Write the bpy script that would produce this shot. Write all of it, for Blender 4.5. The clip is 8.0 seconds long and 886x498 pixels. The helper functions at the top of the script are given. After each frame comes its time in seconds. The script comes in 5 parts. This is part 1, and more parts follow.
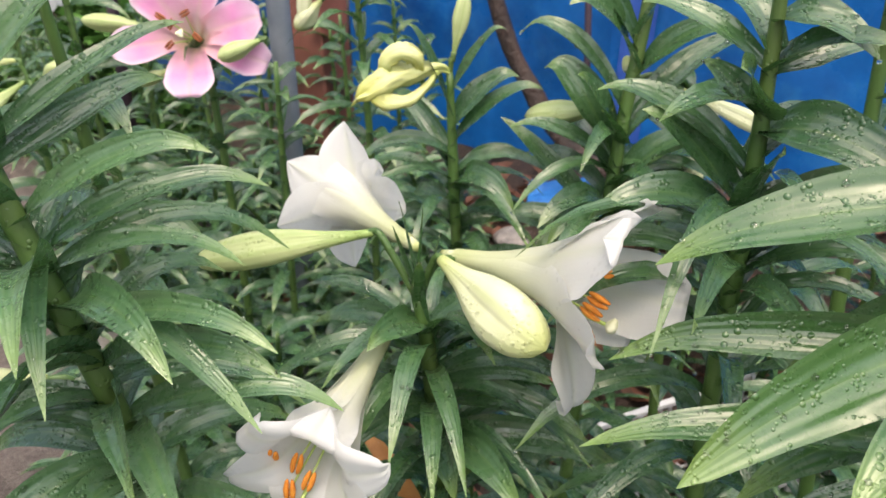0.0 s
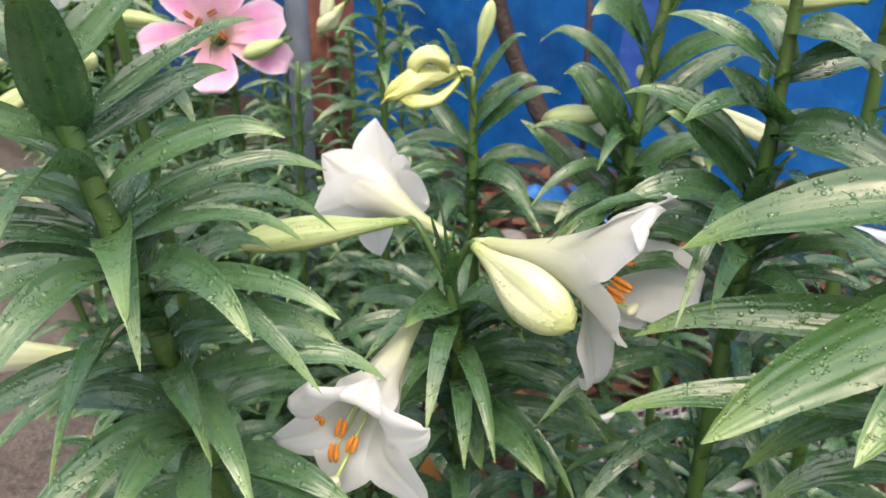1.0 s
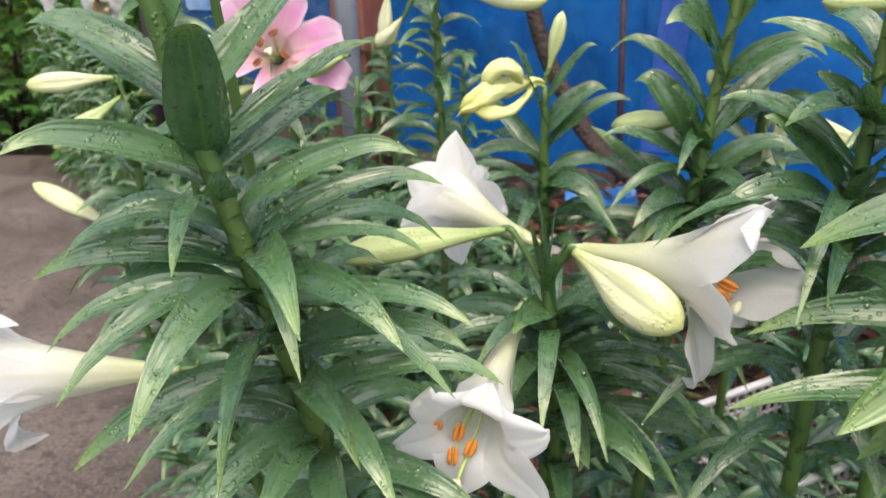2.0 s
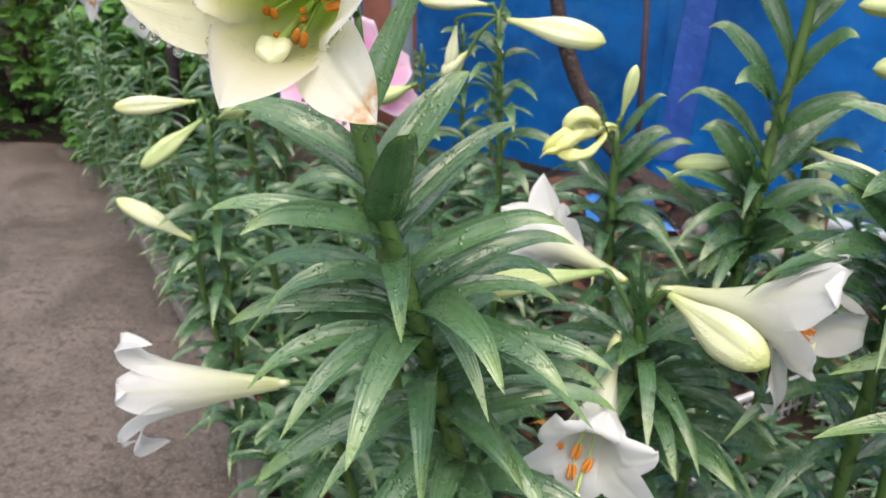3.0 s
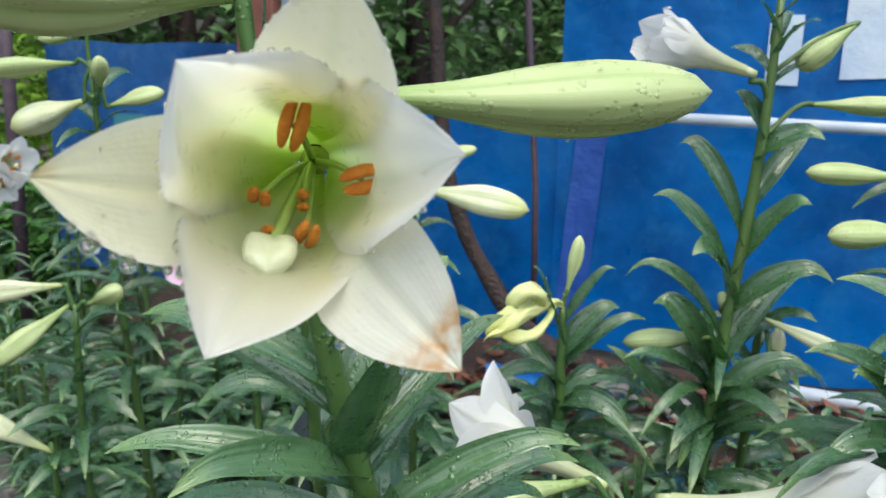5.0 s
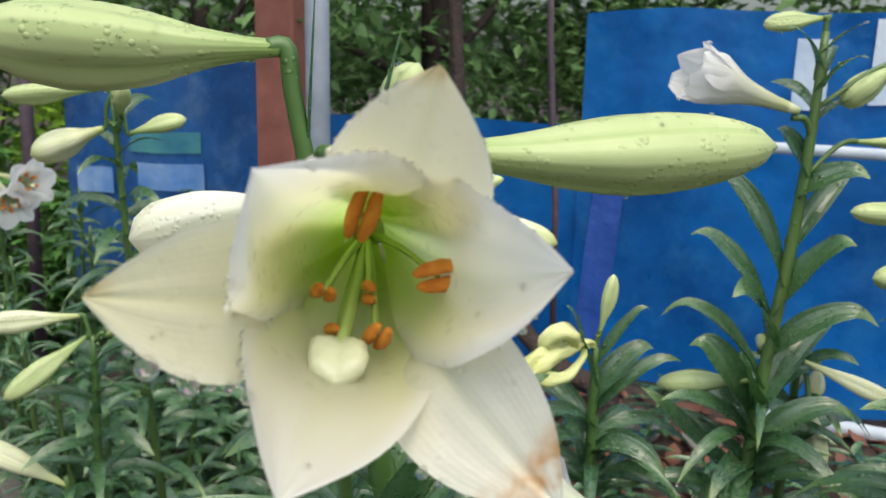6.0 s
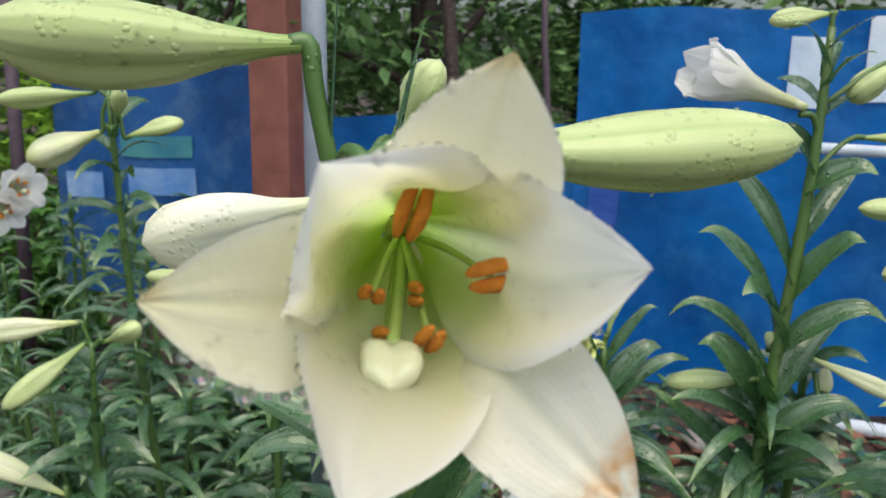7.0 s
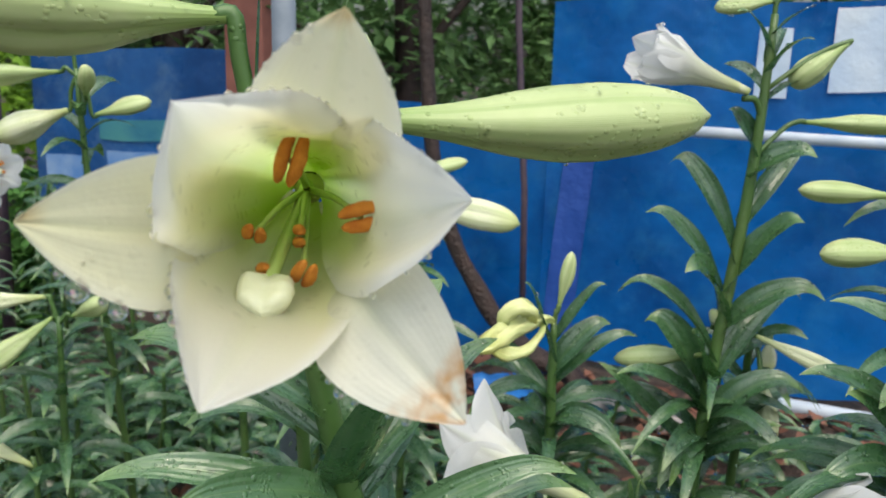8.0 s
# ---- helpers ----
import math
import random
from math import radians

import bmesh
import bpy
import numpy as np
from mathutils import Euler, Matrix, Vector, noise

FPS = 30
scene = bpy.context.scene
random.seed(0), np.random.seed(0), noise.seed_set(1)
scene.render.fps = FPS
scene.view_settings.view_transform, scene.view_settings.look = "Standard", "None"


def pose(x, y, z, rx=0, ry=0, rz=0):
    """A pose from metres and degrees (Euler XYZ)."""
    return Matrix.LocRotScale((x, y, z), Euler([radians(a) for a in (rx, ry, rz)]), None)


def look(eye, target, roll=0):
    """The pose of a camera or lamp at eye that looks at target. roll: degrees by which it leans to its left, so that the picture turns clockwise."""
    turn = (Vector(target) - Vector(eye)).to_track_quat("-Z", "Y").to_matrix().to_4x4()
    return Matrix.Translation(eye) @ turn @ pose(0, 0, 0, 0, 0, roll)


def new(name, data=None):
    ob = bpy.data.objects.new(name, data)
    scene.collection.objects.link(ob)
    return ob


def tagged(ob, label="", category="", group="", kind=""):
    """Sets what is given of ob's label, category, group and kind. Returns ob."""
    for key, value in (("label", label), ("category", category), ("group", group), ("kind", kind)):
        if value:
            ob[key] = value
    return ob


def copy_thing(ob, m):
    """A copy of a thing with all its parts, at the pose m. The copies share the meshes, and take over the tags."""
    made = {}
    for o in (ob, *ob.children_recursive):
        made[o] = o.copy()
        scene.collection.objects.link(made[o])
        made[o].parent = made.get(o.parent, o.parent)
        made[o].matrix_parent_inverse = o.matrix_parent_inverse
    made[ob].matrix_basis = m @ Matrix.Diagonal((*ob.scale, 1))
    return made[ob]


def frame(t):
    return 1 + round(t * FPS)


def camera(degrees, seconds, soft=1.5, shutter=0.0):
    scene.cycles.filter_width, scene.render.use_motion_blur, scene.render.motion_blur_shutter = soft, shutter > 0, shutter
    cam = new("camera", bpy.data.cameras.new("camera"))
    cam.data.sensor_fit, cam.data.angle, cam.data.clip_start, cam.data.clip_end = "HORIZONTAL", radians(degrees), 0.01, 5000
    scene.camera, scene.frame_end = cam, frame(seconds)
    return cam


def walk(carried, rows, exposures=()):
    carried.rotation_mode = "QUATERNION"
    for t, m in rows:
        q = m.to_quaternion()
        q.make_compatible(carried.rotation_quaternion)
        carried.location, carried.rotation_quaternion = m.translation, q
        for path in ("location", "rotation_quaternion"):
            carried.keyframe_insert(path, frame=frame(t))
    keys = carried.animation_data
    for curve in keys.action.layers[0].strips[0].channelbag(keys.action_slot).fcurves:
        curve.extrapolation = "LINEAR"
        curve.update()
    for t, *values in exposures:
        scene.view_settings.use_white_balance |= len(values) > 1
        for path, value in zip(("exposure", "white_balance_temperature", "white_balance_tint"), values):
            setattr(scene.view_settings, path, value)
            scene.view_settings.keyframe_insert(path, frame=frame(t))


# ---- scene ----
cam = camera(56.4, 8.0)
cam.data.dof.use_dof, cam.data.dof.focus_distance, cam.data.dof.aperture_fstop = True, 0.48, 17.0
PATH = [
    (0, (0.1324, -0.0321, 1.0298), (-0.1451, 1.7778, 0.2252), -1.13),
    (0.5, (0.1113, -0.0651, 1.0562), (-0.1295, 1.7652, 0.2867), 0.74),
    (1, (0.0961, -0.0967, 1.0352), (-0.1388, 1.7268, 0.2482), 0.91),
    (1.5, (0.0534, -0.1085, 1.0299), (-0.2039, 1.7093, 0.2365), -1.81),
    (1.7, (0.0443, -0.1125, 1.0279), (-0.2313, 1.7169, 0.268), -1.6),
    (2.8, (-0.094, -0.21, 1.147), (-0.297, 1.601, 0.324), 0.1),
    (3, (-0.114, -0.224, 1.154), (-0.316, 1.587, 0.331), 0.1),
    (3.5, (-0.136, -0.191, 1.169), (-0.336, 1.643, 0.397), 0.6),
    (4, (-0.183, -0.15, 1.146), (-0.286, 1.746, 0.519), 1.1),
    (4.5, (-0.214, -0.113, 1.124), (-0.154, 1.82, 0.618), 1.2),
    (5, (-0.213, -0.073, 1.138), (-0.086, 1.87, 0.679), 1.1),
    (5.2, (-0.219, -0.059, 1.145), (-0.08, 1.886, 0.704), 1.0),
    (6.3, (-0.252, -0.024, 1.162), (-0.154, 1.929, 0.738), 1.6),
    (6.5, (-0.263, -0.015, 1.161), (-0.131, 1.937, 0.748), 0.7),
    (7, (-0.257, -0.025, 1.157), (-0.123, 1.925, 0.731), 1.0),
    (7.5, (-0.234, -0.042, 1.166), (-0.086, 1.903, 0.727), 1.4),
    (8, (-0.218, -0.06, 1.148), (-0.058, 1.883, 0.701), 1.7),
]
walk(cam, [(t, look(eye, target, roll)) for t, eye, target, roll in PATH], [(0, 1.03, 7000, 9), (2.5, 0.97, 6750, 9), (4.0, 0.79, 6350, 4), (4.7, 0.70, 6080, 1), (5.3, 0.64, 6200, 1), (6.3, 0.57, 6550, 4), (8, 0.57, 6400, 2)])

# ---- world and light ----
world = bpy.data.worlds.new("overcast_sky")
scene.world = world
world.use_nodes = True
wn = world.node_tree.nodes
sky = wn.new("ShaderNodeTexSky")
sky.sky_type, sky.sun_disc = "NISHITA", False
sky.sun_elevation, sky.sun_rotation = radians(69), radians(168)
sky.air_density, sky.dust_density, sky.ozone_density = 1.0, 6.0, 0.6
world.node_tree.links.new(sky.outputs[0], wn["Background"].inputs[0])
wn["Background"].inputs[1].default_value = 0.15
sun = new("sun", bpy.data.lights.new("sun", "SUN"))
sun.data.energy, sun.data.angle, sun.data.color = 1.5, radians(110), (1.0, 0.985, 0.95)
sun.matrix_world = look((0.4, -1.9, 5), (0, 0, 0))


# ---- material helpers ----
class Mat:
    """A node material with short ways to add nodes."""

    def __init__(self, name, rough=0.5, spec=0.5, metal=0.0):
        self.m = bpy.data.materials.new(name)
        self.m.use_nodes = True
        self.n, self.l = self.m.node_tree.nodes, self.m.node_tree.links
        self.b = self.n["Principled BSDF"]
        self.b.inputs["Roughness"].default_value = rough
        self.b.inputs["Specular IOR Level"].default_value = spec
        self.b.inputs["Metallic"].default_value = metal

    def add(self, kind, **values):
        nd = self.n.new(kind)
        for k, v in values.items():
            nd.inputs[k.replace("_", " ")].default_value = v
        return nd

    def link(self, a, b):
        self.l.new(a, b)

    def coord(self, which="Object"):
        return self.n.new("ShaderNodeTexCoord").outputs[which]

    def noise(self, scale, detail=4.0, rough=0.55, vec=None):
        nd = self.add("ShaderNodeTexNoise", Scale=scale, Detail=detail, Roughness=rough)
        self.link(vec or self.coord(), nd.inputs["Vector"])
        return nd.outputs["Fac"]

    def ramp(self, fac, *stops):
        nd = self.n.new("ShaderNodeValToRGB")
        el = nd.color_ramp.elements
        while len(el) < len(stops):
            el.new(0.5)
        for e, (p, c) in zip(el, stops):
            e.position = p
            e.color = (*c, 1) if isinstance(c, tuple) else (c, c, c, 1)
        self.link(fac, nd.inputs[0])
        return nd.outputs[0]

    def mix(self, fac, a, b, blend="MIX"):
        nd = self.n.new("ShaderNodeMix")
        nd.data_type, nd.blend_type = "RGBA", blend
        for sock, v in ((nd.inputs[0], fac), (nd.inputs[6], a), (nd.inputs[7], b)):
            if isinstance(v, bpy.types.NodeSocket):
                self.link(v, sock)
            else:
                sock.default_value = (*v, 1) if isinstance(v, tuple) else v
        return nd.outputs[2]

    def math(self, op, a, b=0.0, clamp=False):
        nd = self.n.new("ShaderNodeMath")
        nd.operation, nd.use_clamp = op, clamp
        for sock, v in ((nd.inputs[0], a), (nd.inputs[1], b)):
            if isinstance(v, bpy.types.NodeSocket):
                self.link(v, sock)
            else:
                sock.default_value = v
        return nd.outputs[0]

    def uv(self):
        sep = self.n.new("ShaderNodeSeparateXYZ")
        self.link(self.coord("UV"), sep.inputs[0])
        return sep.outputs[0], sep.outputs[1]

    def random(self):
        return self.n.new("ShaderNodeObjectInfo").outputs["Random"]

    def color(self, c):
        if isinstance(c, tuple):
            self.b.inputs["Base Color"].default_value = (*c, 1)
        else:
            self.link(c, self.b.inputs["Base Color"])

    def rough(self, f):
        self.link(f, self.b.inputs["Roughness"])

    def bump(self, height, strength=0.3, distance=0.002, under=None):
        nd = self.add("ShaderNodeBump", Strength=strength, Distance=distance)
        self.link(height, nd.inputs["Height"])
        if under:
            self.link(under, nd.inputs["Normal"])
        self.link(nd.outputs[0], self.b.inputs["Normal"])
        return nd.outputs[0]

    def translucent(self, share, colour):
        """Lets some of the light through, as leaves and petals do."""
        tr = self.n.new("ShaderNodeBsdfTranslucent")
        if isinstance(colour, tuple):
            tr.inputs[0].default_value = (*colour, 1)
        else:
            self.link(colour, tr.inputs[0])
        mx = self.n.new("ShaderNodeMixShader")
        mx.inputs[0].default_value = share
        self.link(self.b.outputs[0], mx.inputs[1])
        self.link(tr.outputs[0], mx.inputs[2])
        self.link(mx.outputs[0], self.n["Material Output"].inputs["Surface"])


def drops_height(k, scale, size, vec=None):
    """Domes of water lying on a surface."""
    vo = k.add("ShaderNodeTexVoronoi", Scale=scale, Randomness=1.0)
    k.link(vec or k.coord(), vo.inputs["Vector"])
    keep = k.math("GREATER_THAN", k.noise(scale * 0.23, 2), 0.54)
    d = k.math("SUBTRACT", size, vo.outputs["Distance"], clamp=True)
    d = k.math("POWER", k.math("DIVIDE", d, size), 0.5)
    return k.math("MULTIPLY", d, keep)


def leaf_material(name, dark, light, tip, pale=(0.30, 0.42, 0.10), wet=1.0):
    k = Mat(name, 0.3, 0.5)
    u, v = k.uv()
    across = k.math("ABSOLUTE", k.math("SUBTRACT", u, 0.5))
    veins = k.math("SINE", k.math("MULTIPLY", k.math("ADD", across, k.math("MULTIPLY", k.noise(25.0, 2), 0.03)), 32.0))
    tone = k.mix(k.random(), dark, light)
    blot = k.noise(28.0, 5)
    tone = k.mix(k.ramp(blot, (0.35, 0.0), (0.7, 0.55)), tone, light)
    tone = k.mix(k.math("MULTIPLY", k.math("GREATER_THAN", veins, 0.75), 0.03), tone, pale)
    mid = k.math("SUBTRACT", 1.0, k.math("MULTIPLY", across, 28.0), clamp=True)
    tone = k.mix(k.math("MULTIPLY", mid, 0.14), tone, pale)
    ends = k.math("MULTIPLY", k.ramp(v, (0.80, 0.0), (0.97, 1.0)), tip)
    tone = k.mix(ends, tone, pale)
    k.color(tone)
    drops = k.math("MAXIMUM", k.math("MULTIPLY", drops_height(k, 150.0, 0.34), 0.8), k.math("MULTIPLY", drops_height(k, 330.0, 0.42), 0.4))
    k.rough(k.mix(drops, k.ramp(k.noise(90.0, 4, 0.6), (0.38, 0.18), (0.62, 0.40)), (0.04,) * 3))
    n1 = k.bump(veins, 0.15, 0.0010)
    n2 = k.bump(k.noise(30.0, 4, 0.5), 0.30, 0.004, n1)
    if wet:
        n2 = k.bump(drops, 0.8 * wet, 0.0018, n2)
    k.link(n2, k.b.inputs["Coat Normal"])
    k.b.inputs["Coat Weight"].default_value = 0.65
    k.b.inputs["Coat Roughness"].default_value = 0.10
    k.translucent(0.2, k.mix(0.5, tone, (0.07, 0.20, 0.03)))
    return k.m


M_LEAF = leaf_material("wet_lily_leaf", (0.024, 0.070, 0.030), (0.058, 0.132, 0.052), 0.32)
M_LEAF_NEAR = leaf_material("light_lily_leaf", (0.026, 0.078, 0.024), (0.052, 0.125, 0.038), 0.4)
# lighter grey-green copy of the leaf, with the sky's sheen in its base colour
M_LEAF_SHEEN = leaf_material("sheen_toned_lily_leaf", (0.036, 0.094, 0.042), (0.088, 0.178, 0.076), 0.36)


def stem_material():
    k = Mat("lily_stem", 0.38)
    c = k.mix(k.noise(40.0, 4), (0.042, 0.095, 0.024), (0.085, 0.165, 0.04))
    k.color(k.mix(k.ramp(k.noise(9.0, 2), (0.45, 0.0), (0.75, 0.6)), c, (0.10, 0.13, 0.035)))
    k.bump(drops_height(k, 190.0, 0.38), 0.7, 0.0015, k.bump(k.noise(120.0, 3), 0.3, 0.001))
    k.translucent(0.1, (0.15, 0.3, 0.05))
    return k.m


M_STEM = stem_material()


def petal_material(name, tip, mid, throat, edge, stain=None, deep=0.52, ribs=0.35, turn=0.6, lift=0.65, through_share=0.38, stained=0.90):
    k = Mat(name, 0.42, 0.4)
    u, v = k.uv()
    across = k.math("ABSOLUTE", k.math("SUBTRACT", u, 0.5))
    body = k.mix(k.ramp(v, (deep - 0.34, 0.0), (deep, 0.55), (deep + 0.28, 1.0)), throat, mid)
    body = k.mix(k.ramp(v, (turn, 0.0), (turn + 0.24, 1.0)), body, tip)
    rib = k.math("MULTIPLY", k.math("SUBTRACT", 1.0, k.math("MULTIPLY", across, 9.0), clamp=True), ribs)
    body = k.mix(rib, body, throat)
    body = k.mix(k.math("MULTIPLY", k.ramp(k.noise(18.0, 4), (0.4, 0.0), (0.75, 1.0)), 0.14), body, edge)
    rim = k.math("MULTIPLY", k.ramp(across, (0.36, 0.0), (0.49, 0.75)), k.ramp(v, (0.45, 0.0), (0.62, 1.0)))
    body = k.mix(rim, body, edge)
    if stain:
        where = k.math("MULTIPLY", k.ramp(v, (stained, 0.0), (stained + 0.035, 1.0)), k.ramp(k.noise(60.0, 3), (0.36, 0.0), (0.50, 0.9)))
        body = k.mix(where, body, stain)
    k.color(body)
    fine = k.math("SINE", k.math("MULTIPLY", across, 120.0))
    n1 = k.bump(fine, 0.06, 0.0005)
    n2 = k.bump(k.noise(26.0, 6, 0.6), 0.45, 0.0035, n1)
    drops = drops_height(k, 170.0, 0.36)
    k.rough(k.mix(drops, (0.36,) * 3, (0.06,) * 3))
    k.bump(drops, 0.25, 0.0010, n2)
    k.translucent(through_share, k.mix(lift, body, (0.88, 0.88, 0.86)))
    return k.m


M_PETAL = petal_material("white_petal", (0.649, 0.653, 0.667), (0.649, 0.649, 0.602), (0.517, 0.564, 0.263), (0.667, 0.672, 0.681), None, 0.36, 0.22, 0.6, 0.75, 0.47)
M_PETAL_OLD = petal_material("cream_petal", (0.80, 0.79, 0.76), (0.80, 0.77, 0.56), (0.54, 0.75, 0.04), (0.83, 0.825, 0.81), None, 0.50, 0.05, 0.78, 0.12, 0.54)
M_PETAL_CUP = petal_material("curled_cream_petal", (0.790, 0.790, 0.780), (0.780, 0.752, 0.451), (0.526, 0.752, 0.028), (0.818, 0.818, 0.808), None, 0.56, 0.05, 0.85, 0.12, 0.64)
M_PETAL_OUTER = petal_material("pale_yellow_petal", (0.79, 0.765, 0.52), (0.78, 0.755, 0.48), (0.49, 0.55, 0.15), (0.80, 0.785, 0.65), (0.66, 0.50, 0.22), 0.50, 0.16, 0.6, 0.15, 0.42, 0.955)
M_PETAL_STAIN = petal_material("stained_petal", (0.75, 0.735, 0.63), (0.73, 0.715, 0.53), (0.47, 0.52, 0.14), (0.77, 0.76, 0.67), (0.55, 0.27, 0.07), 0.50, 0.10, 0.6, 0.2, 0.44)
M_PETAL_PINK = petal_material("pink_petal", (0.72, 0.47, 0.64), (0.74, 0.27, 0.54), (0.64, 0.52, 0.34), (0.78, 0.64, 0.74), None, 0.40, 0.3, 0.68, 0.2)


def bud_material(name, base, belly, seam, tipc):
    k = Mat(name, 0.38, 0.45)
    u, v = k.uv()
    stripes = k.ramp(k.math("SINE", k.math("MULTIPLY", u, 6.28318 * 6)), (0.45, 0.0), (0.9, 1.0))
    body = k.mix(k.ramp(v, (0.05, 0.0), (0.35, 1.0)), base, belly)
    body = k.mix(k.ramp(v, (0.72, 0.0), (0.98, 1.0)), body, tipc)
    body = k.mix(k.math("MULTIPLY", stripes, 0.35), body, seam)
    body = k.mix(k.ramp(k.noise(30.0, 4), (0.4, 0.0), (0.8, 0.35)), body, base)
    k.color(body)
    ribs = k.math("SINE", k.math("MULTIPLY", u, 6.28318 * 18))
    n1 = k.bump(ribs, 0.13, 0.0008)
    drops = drops_height(k, 210.0, 0.4)
    k.rough(k.mix(drops, (0.40,) * 3, (0.05,) * 3))
    k.bump(drops, 0.6, 0.0014, n1)
    k.translucent(0.18, body)
    return k.m


M_BUD_GREEN = bud_material("green_bud", (0.26, 0.37, 0.11), (0.44, 0.51, 0.25), (0.28, 0.39, 0.12), (0.50, 0.56, 0.28))
M_BUD_CREAM = bud_material("cream_bud", (0.44, 0.50, 0.20), (0.64, 0.66, 0.46), (0.48, 0.55, 0.25), (0.56, 0.61, 0.26))
M_BUD_WHITE = bud_material("white_bud", (0.62, 0.67, 0.40), (0.76, 0.77, 0.66), (0.62, 0.67, 0.42), (0.78, 0.77, 0.60))
M_BUD_YELLOW = bud_material("yellow_bud", (0.42, 0.50, 0.15), (0.64, 0.66, 0.32), (0.48, 0.55, 0.18), (0.55, 0.55, 0.14))


def plain_material(name, a, b, scale, rough=0.5, bump=0.2, metal=0.0, dist=0.002):
    k = Mat(name, rough, 0.5, metal)
    k.color(k.mix(k.ramp(k.noise(scale, 5), (0.3, 0.0), (0.72, 1.0)), a, b))
    k.bump(k.noise(scale * 4, 4), bump, dist)
    return k.m


M_ANTHER = plain_material("orange_pollen", (0.52, 0.15, 0.012), (0.72, 0.28, 0.035), 160, 0.8, 0.6)
M_ANTHER_OLD = plain_material("brown_pollen", (0.20, 0.05, 0.02), (0.32, 0.10, 0.03), 160, 0.8, 0.6)
M_FILAMENT = plain_material("pale_green_filament", (0.32, 0.44, 0.10), (0.45, 0.55, 0.18), 60, 0.4)
M_STIGMA = plain_material("cream_stigma", (0.62, 0.64, 0.40), (0.78, 0.78, 0.58), 60, 0.3, 0.4)


def concrete_material():
    k = Mat("wet_concrete", 0.6)
    c = k.mix(k.ramp(k.noise(4.0, 8, 0.72), (0.36, 0.0), (0.62, 1.0)), (0.048, 0.036, 0.031), (0.130, 0.103, 0.093))
    c = k.mix(k.ramp(k.noise(1.1, 5, 0.65), (0.45, 0.0), (0.62, 0.55)), c, (0.040, 0.030, 0.026))
    c = k.mix(k.ramp(k.noise(110.0, 4, 0.7), (0.46, 0.0), (0.66, 0.9)), c, (0.20, 0.165, 0.15))
    c = k.mix(k.ramp(k.noise(38.0, 5, 0.7), (0.52, 0.0), (0.62, 0.85)), c, (0.033, 0.024, 0.020))
    k.color(c)
    k.rough(k.ramp(k.noise(4.0, 5), (0.35, 0.30), (0.7, 0.7)))
    k.bump(k.noise(160.0, 5, 0.7), 0.9, 0.006, k.bump(k.noise(30.0, 5), 0.5, 0.012))
    return k.m


def soil_material():
    k = Mat("damp_soil", 0.85)
    c = k.mix(k.ramp(k.noise(14.0, 6, 0.7), (0.3, 0.0), (0.7, 1.0)), (0.016, 0.009, 0.007), (0.052, 0.030, 0.022))
    k.color(k.mix(k.ramp(k.noise(60.0, 4), (0.58, 0.0), (0.68, 0.8)), c, (0.10, 0.048, 0.032)))
    k.bump(k.noise(90.0, 5), 0.9, 0.012, k.bump(k.noise(18.0, 4), 0.7, 0.03))
    return k.m


M_CONCRETE, M_SOIL = concrete_material(), soil_material()
M_KERB = plain_material("pale_kerb_concrete", (0.10, 0.09, 0.08), (0.22, 0.20, 0.18), 22, 0.7, 0.5, 0, 0.004)


def tarp_material(name, deep, bright, faded):
    k = Mat(name, 0.30, 0.5)
    c = k.mix(k.ramp(k.noise(2.6, 6, 0.62), (0.34, 0.0), (0.66, 1.0)), deep, bright)
    # the paler mottling puts wet sheen on the sheet into its colour
    c = k.mix(k.ramp(k.noise(7.0, 6, 0.7), (0.50, 0.0), (0.78, 0.4)), c, faded)
    c = k.mix(k.ramp(k.noise(38.0, 4, 0.7), (0.60, 0.0), (0.76, 0.2)), c, faded)
    c = k.mix(k.ramp(k.noise(1.3, 4), (0.55, 0.0), (0.75, 0.6)), c, deep)
    k.color(c)
    u, v = k.uv()
    weave = k.math("ADD", k.math("SINE", k.math("MULTIPLY", u, 2400.0)), k.math("SINE", k.math("MULTIPLY", v, 900.0)))
    k.rough(k.ramp(k.noise(6.0, 4), (0.35, 0.22), (0.7, 0.5)))
    k.bump(k.noise(6.0, 3), 0.45, 0.03, k.bump(weave, 0.1, 0.0006))
    k.translucent(0.42, c)
    return k.m


M_TARP = tarp_material("blue_tarpaulin", (0.002, 0.066, 0.27), (0.008, 0.180, 0.60), (0.06, 0.30, 0.60))
M_TARP_DARK = tarp_material("dark_blue_tarpaulin", (0.010, 0.055, 0.20), (0.030, 0.14, 0.42), (0.24, 0.36, 0.46))
M_TARP_SEAM = plain_material("violet_tarp_strip", (0.012, 0.055, 0.27), (0.032, 0.088, 0.38), 8, 0.4, 0.4, 0, 0.01)
# colours of the reflections and glare painted on the tarpaulin
M_PATCH = plain_material("whitish_reflection_patch", (0.04, 0.17, 0.48), (0.27, 0.37, 0.53), 7, 0.4, 0.4, 0, 0.01)
M_PATCH_PALE = plain_material("pale_glare_patch", (0.30, 0.42, 0.62), (0.60, 0.66, 0.74), 5, 0.4, 0.4, 0, 0.01)
M_PATCH_GREEN = plain_material("green_reflection_patch", (0.02, 0.13, 0.22), (0.07, 0.24, 0.24), 6, 0.4, 0.4, 0, 0.01)
M_POST = plain_material("red_brown_painted_wood", (0.135, 0.043, 0.031), (0.22, 0.082, 0.060), 14, 0.55, 0.4)
M_STEEL = plain_material("grey_galvanised_pipe", (0.15, 0.18, 0.225), (0.24, 0.27, 0.32), 18, 0.55, 0.2, 0.1)
